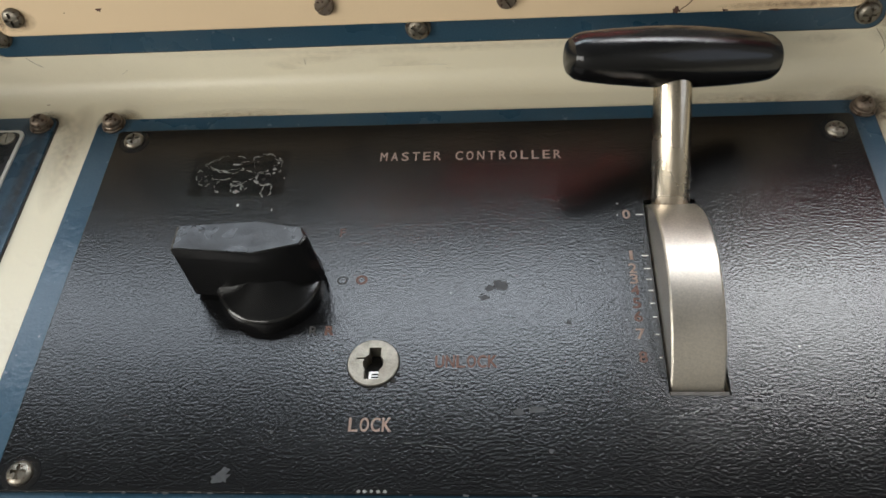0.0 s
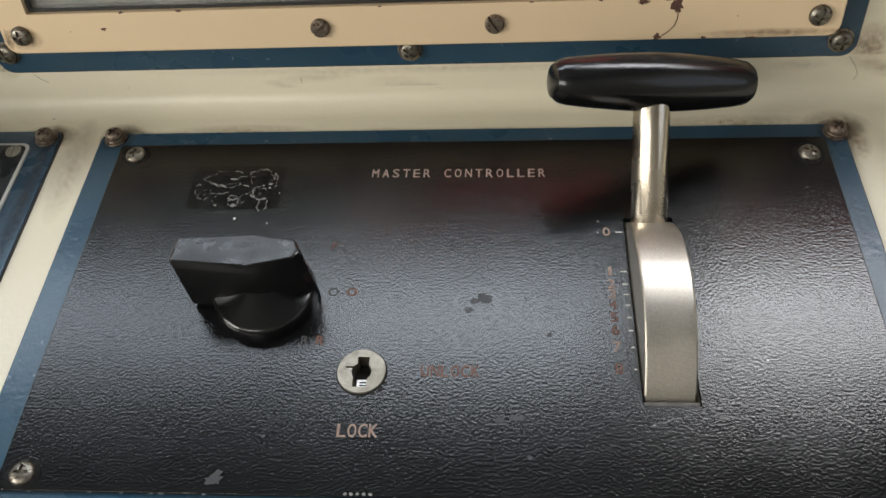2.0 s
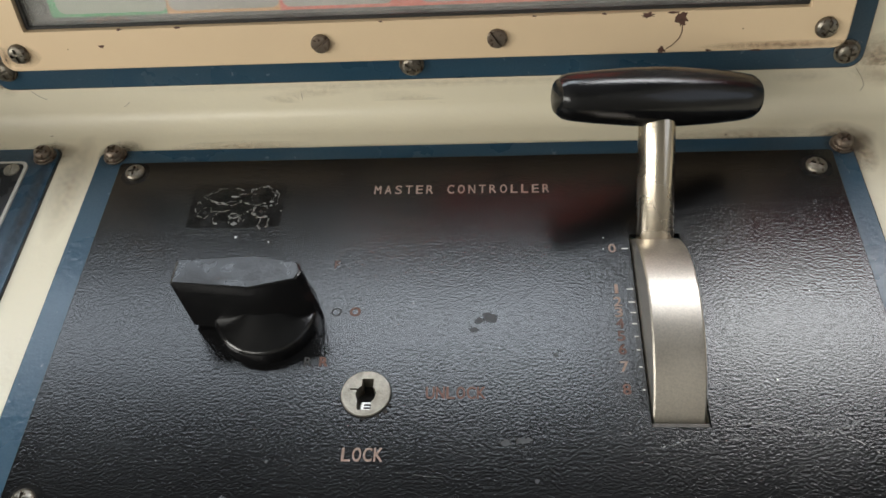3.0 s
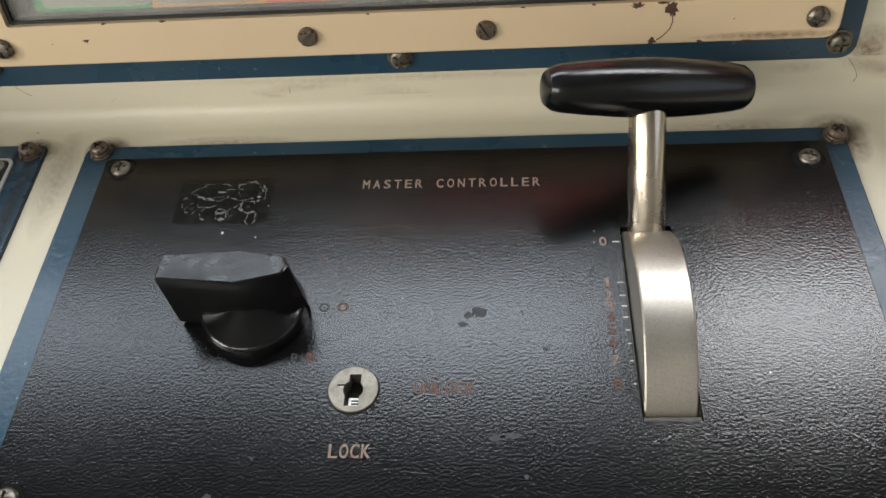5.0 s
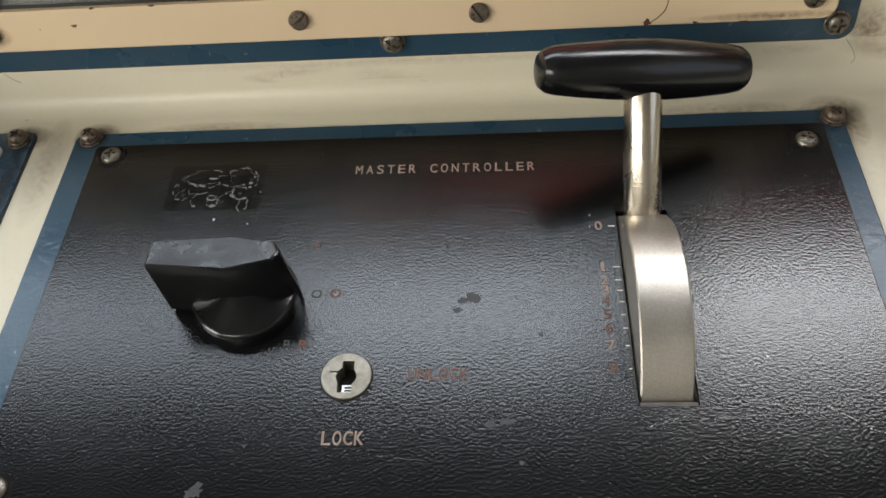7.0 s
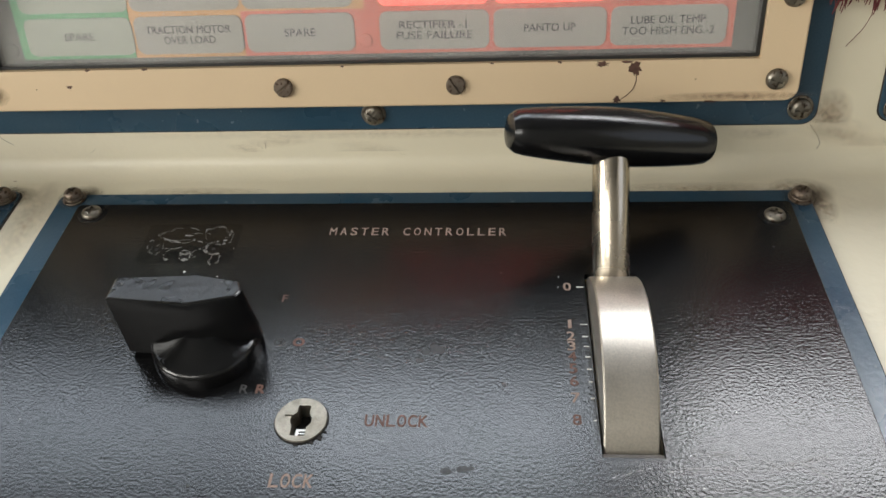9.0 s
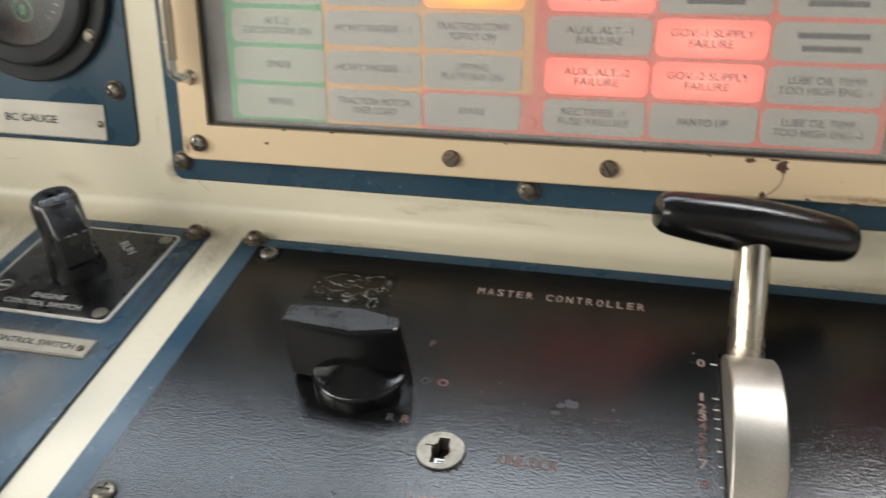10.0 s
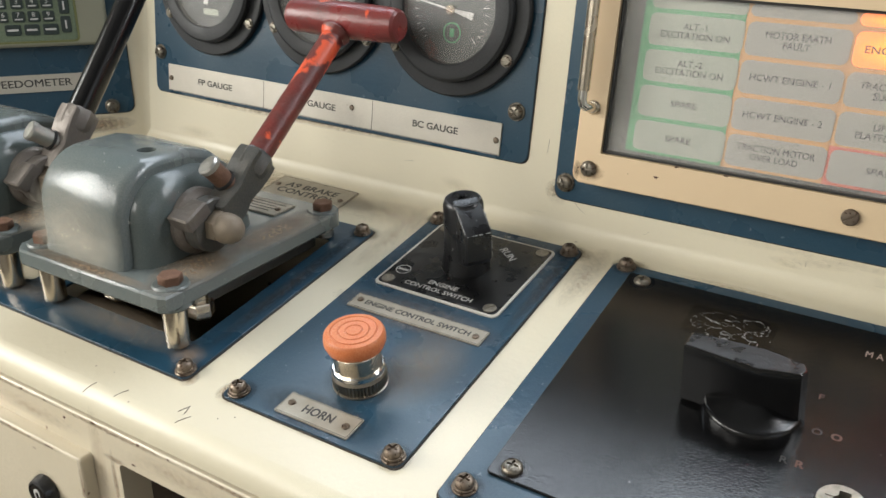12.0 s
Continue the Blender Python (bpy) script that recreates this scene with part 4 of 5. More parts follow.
for x, y, sz, lg in ((0.0700, -0.0562, 0.0019, 1.6), (0.0672, -0.0350, 0.0012, 2.6), (0.0925, -0.0345, 0.0010, 0.7), (0.0590, -0.0560, 0.0009, 1.4), (0.0770, -0.0470, 0.0008, 1.0), (0.0905, -0.0395, 0.0010, 2.0), (0.0975, -0.0465, 0.0008, 0.6)):
    chip(face, x, y, 0.00012, sz, int(x * 1e5), GLUE_PALE, "glue_flake", lg)
for x, y in ((0.0506, -0.0474), (0.0853, -0.0470)):
    part("rivet_hole", lathe([(0.0011, 0), (0.0011, 0.0003), (0.0007, 0.0003), (0.0006, 0.0001), (0, 0.0001)], 14), DARK, face, m=pose(x, y, 0))
chip(face, 0.0731, -0.0664, 0.00005, 0.0013, 3, WHITE_INK, "paint_speck")
chip(face, 0.0936, -0.0700, 0.00005, 0.0007, 4, WHITE_INK, "paint_speck")
# smooth worn spots in the wrinkle paint
SMOOTH_SPOT = surface("smooth_worn_spot", (0.022, 0.023, 0.025), 0.55, second=(0.05, 0.05, 0.05), blotch=260, bump=0.0002, bump_scale=900)
for k, (x, y, s, lg) in enumerate(((0.2235, -0.1237, 0.0042, 1.4), (0.2178, -0.1251, 0.0030, 0.9), (0.2151, -0.1310, 0.0022, 1.5), (0.2578, -0.1460, 0.0020, 0.8), (0.1978, -0.1277, 0.0007, 1), (0.1734, -0.1224, 0.0008, 1.2), (0.2284, -0.1418, 0.0008, 0.6), (0.2462, -0.1238, 0.0009, 1),
                                   (0.2400, -0.1938, 0.0026, 1.9), (0.2320, -0.1952, 0.0024, 1.6), (0.1146, -0.2051, 0.0013, 1.0), (0.0946, -0.2272, 0.0050, 1.2), (0.2461, -0.2142, 0.0016, 1))):
    chip(face, x, y, 0.00004, s, 60 + k, SMOOTH_SPOT, "worn_spot", lg)
rg = random.Random(33)
for k in range(40):
    chip(face, rg.uniform(-0.005, 0.425), rg.uniform(-0.232, -0.008), 0.00004, rg.choice((0.0003, 0.0004, 0.0005, 0.0007)), 200 + k, rg.choice((GLUE_PALE, SMOOTH_SPOT, SMOOTH_SPOT)), "paint_speck")
# scratches
SCRATCH = surface("pale_scratch", (0.42, 0.42, 0.42), 0.5, second=(0.08, 0.08, 0.08), blotch=900)


def scratch(x0, y0, x1, y1, w, seed, gaps=0.3):
    """A row of short flaked-off bits scattered along a line."""
    q = random.Random(seed)
    n = max(int(math.hypot(x1 - x0, y1 - y0) / 0.0010), 3)
    for k in range(n):
        if q.random() < gaps + 0.12:
            continue
        a, b = k / n, (k + q.uniform(0.4, 1.2)) / n
        j = q.gauss(0, 0.9 * w)
        part("scratch", tube([(x0 + (x1 - x0) * a, y0 + (y1 - y0) * a + j, 0.00005), (x0 + (x1 - x0) * b, y0 + (y1 - y0) * b + j + q.uniform(-w, w), 0.00005)], w * q.uniform(0.15, 0.75), 4), SCRATCH, face)


scratch(0.3050, -0.1972, 0.3230, -0.1912, 0.00042, 1, 0.08)
scratch(0.3415, -0.1845, 0.3595, -0.1843, 0.00040, 3, 0.05)
scratch(0.3595, -0.1843, 0.3770, -0.1888, 0.00036, 4, 0.05)
scratch(0.3300, -0.1932, 0.3769, -0.1901, 0.00034, 2, 0.08)
scratch(0.3769, -0.1901, 0.4021, -0.1842, 0.00052, 5, 0.03)
scratch(0.3900, -0.1880, 0.4160, -0.2045, 0.00036, 6, 0.08)
scratch(0.1746, -0.2100, 0.2012, -0.2127, 0.00012, 7, 0.1)
scratch(0.1864, -0.1772, 0.2068, -0.1805, 0.00014, 8, 0.1)
for k in range(16):
    x = rg.uniform(-0.005, 0.40)
    chip(face, x, -0.2350, 0.00002, rg.uniform(0.0004, 0.0012), 300 + k, SMOOTH_SPOT, "edge_chip", 2.2)
for k in range(5):
    chip(face, 0.1590 + 0.003 * k, -0.2335, 0.00004, 0.0010, 330 + k, GLUE_PALE, "edge_chip", 1.3)

# lever with its drum
lever = thing("controller_handle", DESK, "T-shaped black controller grip on nickel column and steel drum", "lever")
DRUM_Y, DRUM_Z, DRUM_R = -0.1265, -0.0378, 0.0668
ring = arc(DRUM_Y, DRUM_Z, DRUM_R, 24, 156, 40)
bm = bmesh.new()
rows = []
for x, d in ((0.3034, 0.0008), (0.3042, 0.0), (0.3280, 0.0), (0.3288, 0.0008)):
    rows.append([(x, DRUM_Y + (y - DRUM_Y) * (1 - d / DRUM_R), DRUM_Z + (z - DRUM_Z) * (1 - d / DRUM_R)) for y, z in ring] + [(x, DRUM_Y - 0.02, DRUM_Z), (x, DRUM_Y + 0.02, DRUM_Z)])
part("drum", loft(bm, rows), STEEL, lever, "brushed steel drum sector")
col_base, grip_mid = Vector((0.3165, -0.0765, -0.0040)), Vector((0.3176, -0.0140, 0.0546))
COL_A = (grip_mid - col_base).normalized()
turn = COL_A.to_track_quat("Z", "X").to_matrix().to_4x4()
column = cut(lathe([(0.0098, 0.0), (0.0103, 0.0008), (0.0103, 0.077), (0.0103, 0.090)], 40, Matrix.Translation(col_base) @ turn), [], "column")
part("column", column, NICKEL, lever, "worn nickel-plated column")
TWIST = radians(18.5)
low = Vector((0, COL_A.z, -COL_A.y))
gdir = (math.cos(TWIST) * Vector((1, 0, 0)) + math.sin(TWIST) * low).normalized()
gturn = gdir.to_track_quat("Z", "Y").to_matrix().to_4x4()
prof = [(0.0, -0.0640), (0.0050, -0.0638), (0.0085, -0.0625), (0.0108, -0.0590), (0.0119, -0.0540), (0.0132, -0.0400), (0.0145, -0.0200), (0.0152, -0.0020), (0.0150, 0.0150), (0.0141, 0.0340), (0.0127, 0.0520), (0.0116, 0.0600), (0.0100, 0.0630), (0.0070, 0.0642), (0.0, 0.0644)]
prof = [(r * 1.085, z * 0.955) for r, z in prof]
part("grip", lathe(prof, 48, Matrix.Translation(grip_mid) @ gturn), BAKELITE, lever, "glossy black tapered grip")
part("slot_lip", cut(block(0.3010, 0.3322, -0.1877, -0.0666, -0.0030, 0.0001, 0.0003), [block(0.3023, 0.3308, -0.1865, -0.0681, -0.05, 0.05, 0.0002)], "slot_lip"), BLACK_CRACKLE, lever)
part("stop_lip", block(0.3026, 0.3305, -0.1863, -0.1837, -0.0060, -0.0010, 0.0004), STOP_METAL, lever, "tarnished metal stop at the slot's end")

# reverser knob
knob = thing("selector_knob", DESK @ pose(0.1040, -0.1240, 0.0), "large black bakelite pointer knob with bar grip", "knob")
part("skirt", lathe([(0.0284, 0.0), (0.0284, 0.0012), (0.0281, 0.0064), (0.0276, 0.0086), (0.0267, 0.0097), (0.0254, 0.0102), (0.0190, 0.0120), (0.0110, 0.0166), (0.0060, 0.0180), (0.0, 0.0182)], 56), BAKELITE, knob, m=pose(-0.0010, 0.0008, 0))
BAR_T = [(-0.0360, 0.0072), (-0.0362, -0.0068), (0.0060, -0.0098), (0.0290, -0.0040), (0.0312, 0.0008), (0.0290, 0.0060), (0.0060, 0.0100)]
BAR_B = [(-0.0345, 0.0085), (-0.0347, -0.0082), (0.0070, -0.0118), (0.0325, -0.0055), (0.0350, 0.0008), (0.0325, 0.0070), (0.0070, 0.0118)]
bm = bmesh.new()
sc = lambda pts, s: [(x * s, y * s) for x, y in pts]
loft(bm, [[(x, y, 0.0026) for x, y in BAR_B], [(x * 0.2 + X * 0.8, y * 0.2 + Y * 0.8, 0.0330) for (x, y), (X, Y) in zip(BAR_B, BAR_T)], [(x, y, 0.0404) for x, y in BAR_T], [(x, y, 0.0412) for x, y in sc(BAR_T, 0.965)]])
bar = part("bar_grip", bm, BAKELITE, knob, "glossy black bar grip", pose(-0.0065, 0.0032, 0, 0, 0, -1))
part("bar_top", loft(bmesh.new(), [[(x, y, z) for x, y in sc(BAR_T, s)] for s, z in ((0.975, 0.0406), (0.970, 0.0413), (0.955, 0.0416))]), BAKELITE_WORN, bar, "worn grey flat top")

# key switch
key = thing("key_switch", DESK @ pose(0.1606, -0.1690, 0.0), "round brass-grey key lock set in the black plate", "key lock")
tools = [lathe([(0.0052, -0.0085), (0.0052, 0.05)], 28, pose(0, -0.0004, 0)), block(-0.0024, 0.0036, 0.0, 0.0082, -0.0085, 0.05, 0.0004), block(-0.0040, 0.0032, -0.0092, 0.0, -0.0085, 0.05, 0.0004), block(-0.0085, -0.004, 0.0018, 0.0026, -0.0006, 0.05, 0.0001)]
mesh = cut(lathe([(0.0120, -0.010), (0.0120, 0.0004), (0.0124, 0.0005), (0.0127, 0.0009), (0.0125, 0.0015), (0, 0.0016)], 48), tools, "lock_body")
part("lock_body", mesh, LOCK_METAL, key, "dull metal lock face with keyhole")
part("lock_gap", tube([(0.0128 * math.cos(a), 0.0128 * math.sin(a), 0.0002) for a in (2 * math.pi * k / 48 for k in range(49))], 0.0005, 5), DARK, key)
for k, (x, y, sz) in enumerate(((0.0100, -0.0092, 0.0016), (0.0066, -0.0120, 0.0013), (0.0124, -0.0062, 0.0010), (-0.0005, -0.0137, 0.0009))):
    chip(key, x, y, 0.0003, sz, 410 + k, DARK, "broken_edge", 1.6)
# dark disc paints in the shade at the keyhole's bottom
part("keyway", lathe([(0.0095, -0.0100), (0.0095, -0.0078), (0, -0.0078)], 24), DARK, key)
part("tumbler", block(-0.0024, 0.0026, -0.0086, -0.0036, -0.0084, -0.0012, 0.0003), BRIGHT_SCREW, key, "bright tumbler in the keyway")
for y in (-0.0070, -0.0054):
    part("tumbler_slot", block(-0.0008, 0.0027, y - 0.0004, y + 0.0004, -0.0020, -0.0009, 0.0001), DARK, key)


# ---- desk top: horn and engine switch ----
horn_panel = thing("horn_switch_panel", DESK, "blue steel plate with horn button and engine switch", "panel")
part("backing_plate", plate(-0.1995, -0.0600, -0.2558, 0.0118, DT + 0.0001, -0.0020, 0.006, 0.0004), BLUE, horn_panel)
for x, y in ((-0.1900, -0.2474), (-0.0674, -0.2488), (-0.0685, 0.0040), (-0.1915, 0.0045)):
    bolt(horn_panel, x, y, -0.0020, "bolt")


def nameplate(text, x0, x1, y0, y1, z, cap, width, label, frame_m=None, screws=True, turn=0.0):
    m = (frame_m or DESK) @ pose((x0 + x1) / 2, (y0 + y1) / 2, z, 0, 0, turn)
    t = thing("nameplate", m, label, "nameplate")
    w, h = (x1 - x0) / 2, (y1 - y0) / 2
    part("plate", plate(-w, w, -h, h, 0.0001, 0.0012, 0.0006, 0.0002), PLATE_DIRTY, t)
    for a, b, c, d in ((-w, w, h - 0.0010, h - 0.0006), (-w, w, -h + 0.0006, -h + 0.0010), (-w + 0.0006, -w + 0.0010, -h, h), (w - 0.0010, w - 0.0006, -h, h)):
        part("border_line", plate(a + 0.0006, b - 0.0006, c, d, 0.0011, 0.0013, 0.0001, 0.00004) if b - a > 0.001 else plate(a, b, c + 0.0006, d - 0.0006, 0.0011, 0.0013, 0.0001, 0.00004), INK, t)
    if text:
        lettering(text, cap, INK, t, pose(0, 0, 0.0012), 0.00008, width=width, bold=0.00022)
    if screws:
        for s in (-1, 1):
            bolt(t, s * (w - 0.0065), 0.0 - s * h * 0.1, 0.0012, "small")
    return t


nameplate("HORN", -0.1572, -0.1002, -0.2510, -0.2321, -0.0019, 0.0070, 0.0230, "engraved metal plate lettered HORN on blue panel")
nameplate("ENGINE CONTROL SWITCH", -0.1862, -0.0738, -0.1358, -0.1190, -0.0019, 0.0052, 0.0890, "engraved metal strip lettered ENGINE CONTROL SWITCH")

button = thing("push_button", DESK @ pose(-0.1243, -0.2030, -0.0020), "orange mushroom push button with chrome knurled collar", "button")
n = 96
bm = bmesh.new()
rings = []
for z, r, kn in ((0, 0.0180, 0), (0.0012, 0.0184, 0), (0.0016, 0.0180, 1), (0.0092, 0.0180, 1), (0.0096, 0.0180, 0), (0.0118, 0.0172, 0), (0.0125, 0.0150, 0)):
    rings.append([((r - (0.0013 if kn and k % 2 else 0)) * math.cos(2 * math.pi * k / n), (r - (0.0013 if kn and k % 2 else 0)) * math.sin(2 * math.pi * k / n), z) for k in range(n)])
part("collar", loft(bm, rings), COLLAR_METAL, button, "knurled chrome collar")
part("neck", lathe([(0.0157, 0.012), (0.0157, 0.0275), (0.0150, 0.0285), (0, 0.0285)], 40), NICKEL, button)
part("inner_ring", lathe([(0.0172, 0.0121), (0.0172, 0.0150), (0.0164, 0.0158), (0, 0.0158)], 40), CHROME, button)
cap_profile = [(0.0128, 0.0302), (0.0150, 0.0306), (0.0185, 0.0330), (0.0199, 0.0366), (0.0200, 0.0395), (0.0195, 0.0422), (0.0182, 0.0438)]
for r in (0.0150, 0.0102, 0.0056):
    cap_profile += [(r + 0.0004, 0.0442), (r, 0.0436), (r - 0.0006, 0.0436), (r - 0.0010, 0.0443)]
cap_profile += [(0, 0.0444)]
cap_profile = [(r, z - 0.0022) for r, z in cap_profile]
part("cap", lathe(cap_profile, 56), ORANGE, button, "orange ribbed cap")

ecs = thing("engine_control_switch", DESK @ pose(-0.1318, -0.0510, -0.0020, 0, 0, -0.8), "black rotary engine control switch with silver-edged plate", "switch")
part("silver_edge", plate(-0.0542, 0.0542, -0.0512, 0.0512, 0.0001, 0.0014, 0.0055, 0.0004), PALE_EDGE, ecs)
face2 = part("face_plate", plate(-0.0520, 0.0520, -0.0490, 0.0490, 0.0012, 0.0018, 0.0042, 0.0002), BLACK_PRINT, ecs, "black printed face plate")
for x, y in ((-0.0450, -0.0430), (0.0450, -0.0430), (0.0450, 0.0430), (-0.0450, 0.0430)):
    bolt(ecs, x, y, 0.0017, "flat")
lettering("ENGINE", 0.0050, WHITE_INK, face2, pose(-0.0010, -0.0330, 0.0018), 0.00006, width=0.0250, bold=0.00014)
lettering("CONTROL SWITCH", 0.0050, WHITE_INK, face2, pose(-0.0010, -0.0410, 0.0018), 0.00006, width=0.0590, bold=0.00007)
lettering("RUN", 0.0068, WHITE_INK, face2, pose(0.0212, 0.0292, 0.0018, 0, 0, -38), 0.00006, width=0.0190, bold=0.00012)
part("printed_bar", plate(0.020, 0.037, -0.0487, -0.0475, 0.0017, 0.0019, 0.0002, 0.00004), LEGEND_INK, face2)
part("logo_ring", lathe([(0.0062, 0.0017), (0.0062, 0.0019), (0.0055, 0.0019), (0.0055, 0.0017)], 28), WHITE_INK, face2, m=pose(-0.0415, -0.0270, 0))
part("logo_bar", plate(-0.0045, 0.0045, -0.0010, 0.0010, 0.0017, 0.0019, 0.0003, 0.00004), WHITE_INK, face2, m=pose(-0.0415, -0.0270, 0))
H_ = 0.0612
tool = [lathe([(0.0042, H_ - 0.006), (0.0042, 0.2)], 20)]
mesh = cut(lathe([(0.0190, 0.0018), (0.0192, 0.004), (0.0172, 0.012), (0.0158, 0.030), (0.0155, H_ - 0.004), (0.0142, H_ - 0.001), (0.0130, H_), (0, H_)], 40), tool, "knob")
grip2 = part("knob", mesh, BAKELITE_WORN, ecs, "scuffed black pistol-grip knob")
rib = prism([(0.004, 0.0628), (0.010, 0.0612), (0.0320, 0.0490), (0.0335, 0.0470), (0.0330, 0.0250), (0.0280, 0.0190), (0.012, 0.0120), (0.0, 0.0100)], -0.0102, 0.0102, "x", 0.0010)
part("rib", rib, BAKELITE_WORN, grip2, m=pose(0, 0, 0, 0, 0, -130))
part("worn_rim", lathe([(0.0131, H_ - 0.0004), (0.0136, H_ + 0.00015), (0.0128, H_ + 0.0003), (0.0120, H_ + 0.0002), (0.0131, H_ - 0.0004)], 40, close=False), SMOOTH_SPOT, grip2, "rubbed grey rim")
re_ = random.Random(12)
WEAR = surface("rubbed_pale_edge", (0.30, 0.30, 0.29), 0.5, second=(0.10, 0.10, 0.10), blotch=300)
for a, b in (((-0.0098, 0.0334, 0.0470), (0.0098, 0.0334, 0.0470)), ((-0.0100, 0.0320, 0.0488), (-0.0100, 0.0110, 0.0606)), ((-0.0100, 0.0330, 0.0440), (-0.0100, 0.0330, 0.0270)), ((0.0100, 0.0320, 0.0488), (0.0100, 0.0250, 0.0530))):
    a, b = Vector(a), Vector(b)
    for k in range(6):
        u = (k + re_.uniform(0, 0.5)) / 6
        part("edge_wear", tube([a.lerp(b, u), a.lerp(b, u + re_.uniform(0.04, 0.15))], re_.uniform(0.0002, 0.0006), 5), WEAR, grip2, m=pose(0, 0, 0, 0, 0, -130))


# ---- desk top: brake valves ----
valve_panel = thing("brake_board", DESK, "blue steel plate under the brake valves, with openings", "panel")
part("backing_plate", cut(plate(-0.690, -0.2318, -0.2558, -0.0335, DT + 0.0001, -0.0020, 0.006, 0.0004), [a9_tool(), a9_tool2()], "backing_plate"), BLUE, valve_panel)
for x, y in ((-0.2386, -0.2478), (-0.2397, -0.0415), (-0.680, -0.2478), (-0.680, -0.0415)):
    bolt(valve_panel, x, y, -0.0020, "bolt")


def hexagon(r, z0, z1, dome=0.0006):
    ring = lambda q, z: [(q * math.cos(radians(60 * k)), q * math.sin(radians(60 * k)), z) for k in range(6)]
    return loft(bmesh.new(), [ring(r, z0), ring(r, z1 - dome), ring(r * 0.93, z1)])


def brake_valve(m, lift, grip):
    """Brake valve on four legs: flange, hooded body, shaft boss, nut and lever. Local z is up in the cab; z 0 is the flange's top.
    lift: the lever's angle over the level, in degrees."""
    v = thing("brake_valve", m, grip["label"], "brake valve", "brake valves on the desk")
    fl = [(-0.072, -0.019), (0.0735, -0.019), (0.0795, -0.0165), (0.0800, -0.011), (0.0800, 0.168), (0.073, 0.177), (-0.072, 0.177), (-0.082, 0.169), (-0.082, -0.011)]
    part("flange", prism(fl, -0.013, 0.0, "z", 0.0016), ENAMEL_LIT_DUSTY, v)
    # darker metal paints in the shadow under the flange
    part("under_flange", prism([(x * 0.74, y * 0.74 + 0.040) for x, y in fl], -0.034, -0.0132, "z", 0.001), DARK_CAST_AND_SHADE, v, "lower flange with cast marks, shadow painted in by dark metal")
    # hooded body: flat front, rounded crown, sloping back
    off = -0.0125   # the hood sits off the flange's middle
    hood = [(-0.007, 0.0), (-0.0055, 0.008), (-0.0045, 0.034)] + [(0.0340 + 0.0385 * math.cos(radians(a)), 0.0345 + 0.0385 * math.sin(radians(a))) for a in range(172, 85, -8)]
    hood += [(0.066, 0.0722), (0.090, 0.0650), (0.110, 0.048), (0.121, 0.024), (0.125, 0.0)]
    rows = []
    for x, q in ((-0.0455, 0.950), (-0.0440, 0.980), (-0.0400, 1.0), (0.0300, 1.0), (0.0345, 0.985), (0.0370, 0.955), (0.0378, 0.92)):
        rows.append([(x + off, 0.060 + (y - 0.060) * q, z * q) for y, z in hood])
    body = cut(loft(bmesh.new(), rows), [lathe([(0.0070, 0.055), (0.0070, 0.2)], 24, pose(0.0025, 0.0475, 0))], "body")
    part("body", body, ENAMEL_LIT_DUSTY, v, "grey-green enamelled hood with oil hole")
    # pale film: dust, and light painted onto the hood's front
    for x, z, rx, rz in ((-0.006, 0.026, 0.052, 0.036), (-0.020, 0.018, 0.040, 0.024), (0.004, 0.014, 0.040, 0.020)):
        stain(v, 0, 0, 0, rx, rz, DUST_AND_LIGHT, 0, pose(x + off, -0.0080, z, 90, 0, 0))
    # rounded shoulder between hood and shaft, its shade painted by darker enamel
    part("shoulder", loft(bmesh.new(), [[(x + off, 0.066 + (y - 0.066) * q, z * q) for y, z in hood] for x, q in ((0.0370, 0.86), (0.0430, 0.84), (0.0490, 0.77), (0.0525, 0.66), (0.0535, 0.58))]), ENAMEL_SHADED, v)
    by, bz = 0.052, 0.0245
    part("boss", lathe([(0.0250, -0.006), (0.0250, 0.004), (0.0230, 0.0070), (0.0210, 0.0085), (0.0, 0.0085)], 36, pose(0.0535 + off, by, bz, 0, 90, 0)), CAST, v, "bare cast shaft boss")
    nut = part("nut", hexagon(0.0125, 0, 0.0080), BRASS_DULL, v, "dull domed nut", pose(0.0735 + off, by, bz, 0, 90, 0))
    part("dome", lathe([(0.0112, 0.0078), (0.0115, 0.011), (0.0104, 0.0165), (0.0078, 0.0205), (0.004, 0.0228), (0, 0.0235)], 28), BRASS_DULL, nut)
    # lever root: local y runs along the lever, z across it
    shape = [(0.0090, 0.0120), (0.0040, 0.0), (0.0090, -0.0120), (0.0200, -0.0125), (0.0300, -0.0100), (0.0440, -0.0128), (0.0560, -0.0132), (0.0640, -0.0125), (0.0640, 0.0125), (0.0560, 0.0132), (0.0440, 0.0122), (0.0300, 0.0095)]
    metal = CAST if grip["bare"] else DARK_CAST_AND_SHADE
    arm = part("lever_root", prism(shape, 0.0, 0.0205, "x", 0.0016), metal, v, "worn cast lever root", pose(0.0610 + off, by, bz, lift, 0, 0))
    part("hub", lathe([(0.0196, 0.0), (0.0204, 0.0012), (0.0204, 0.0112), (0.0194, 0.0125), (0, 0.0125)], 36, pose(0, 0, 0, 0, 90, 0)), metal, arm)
    part("root_lug", block(-0.007, 0.0130, -0.0205, 0.0020, 0.0110, 0.0225, 0.0012), CAST, arm, m=pose(0, 0, 0, -12, 0, 0))
    cx = 0.0102
    part("socket", tube([(cx, 0.047, 0), (cx, 0.050, 0), (cx, 0.0625, 0), (cx, 0.0655, 0)], [0.0118, 0.0136, 0.0136, 0.0118], 8), metal, arm)
    end = 0.0655 + grip["length"]
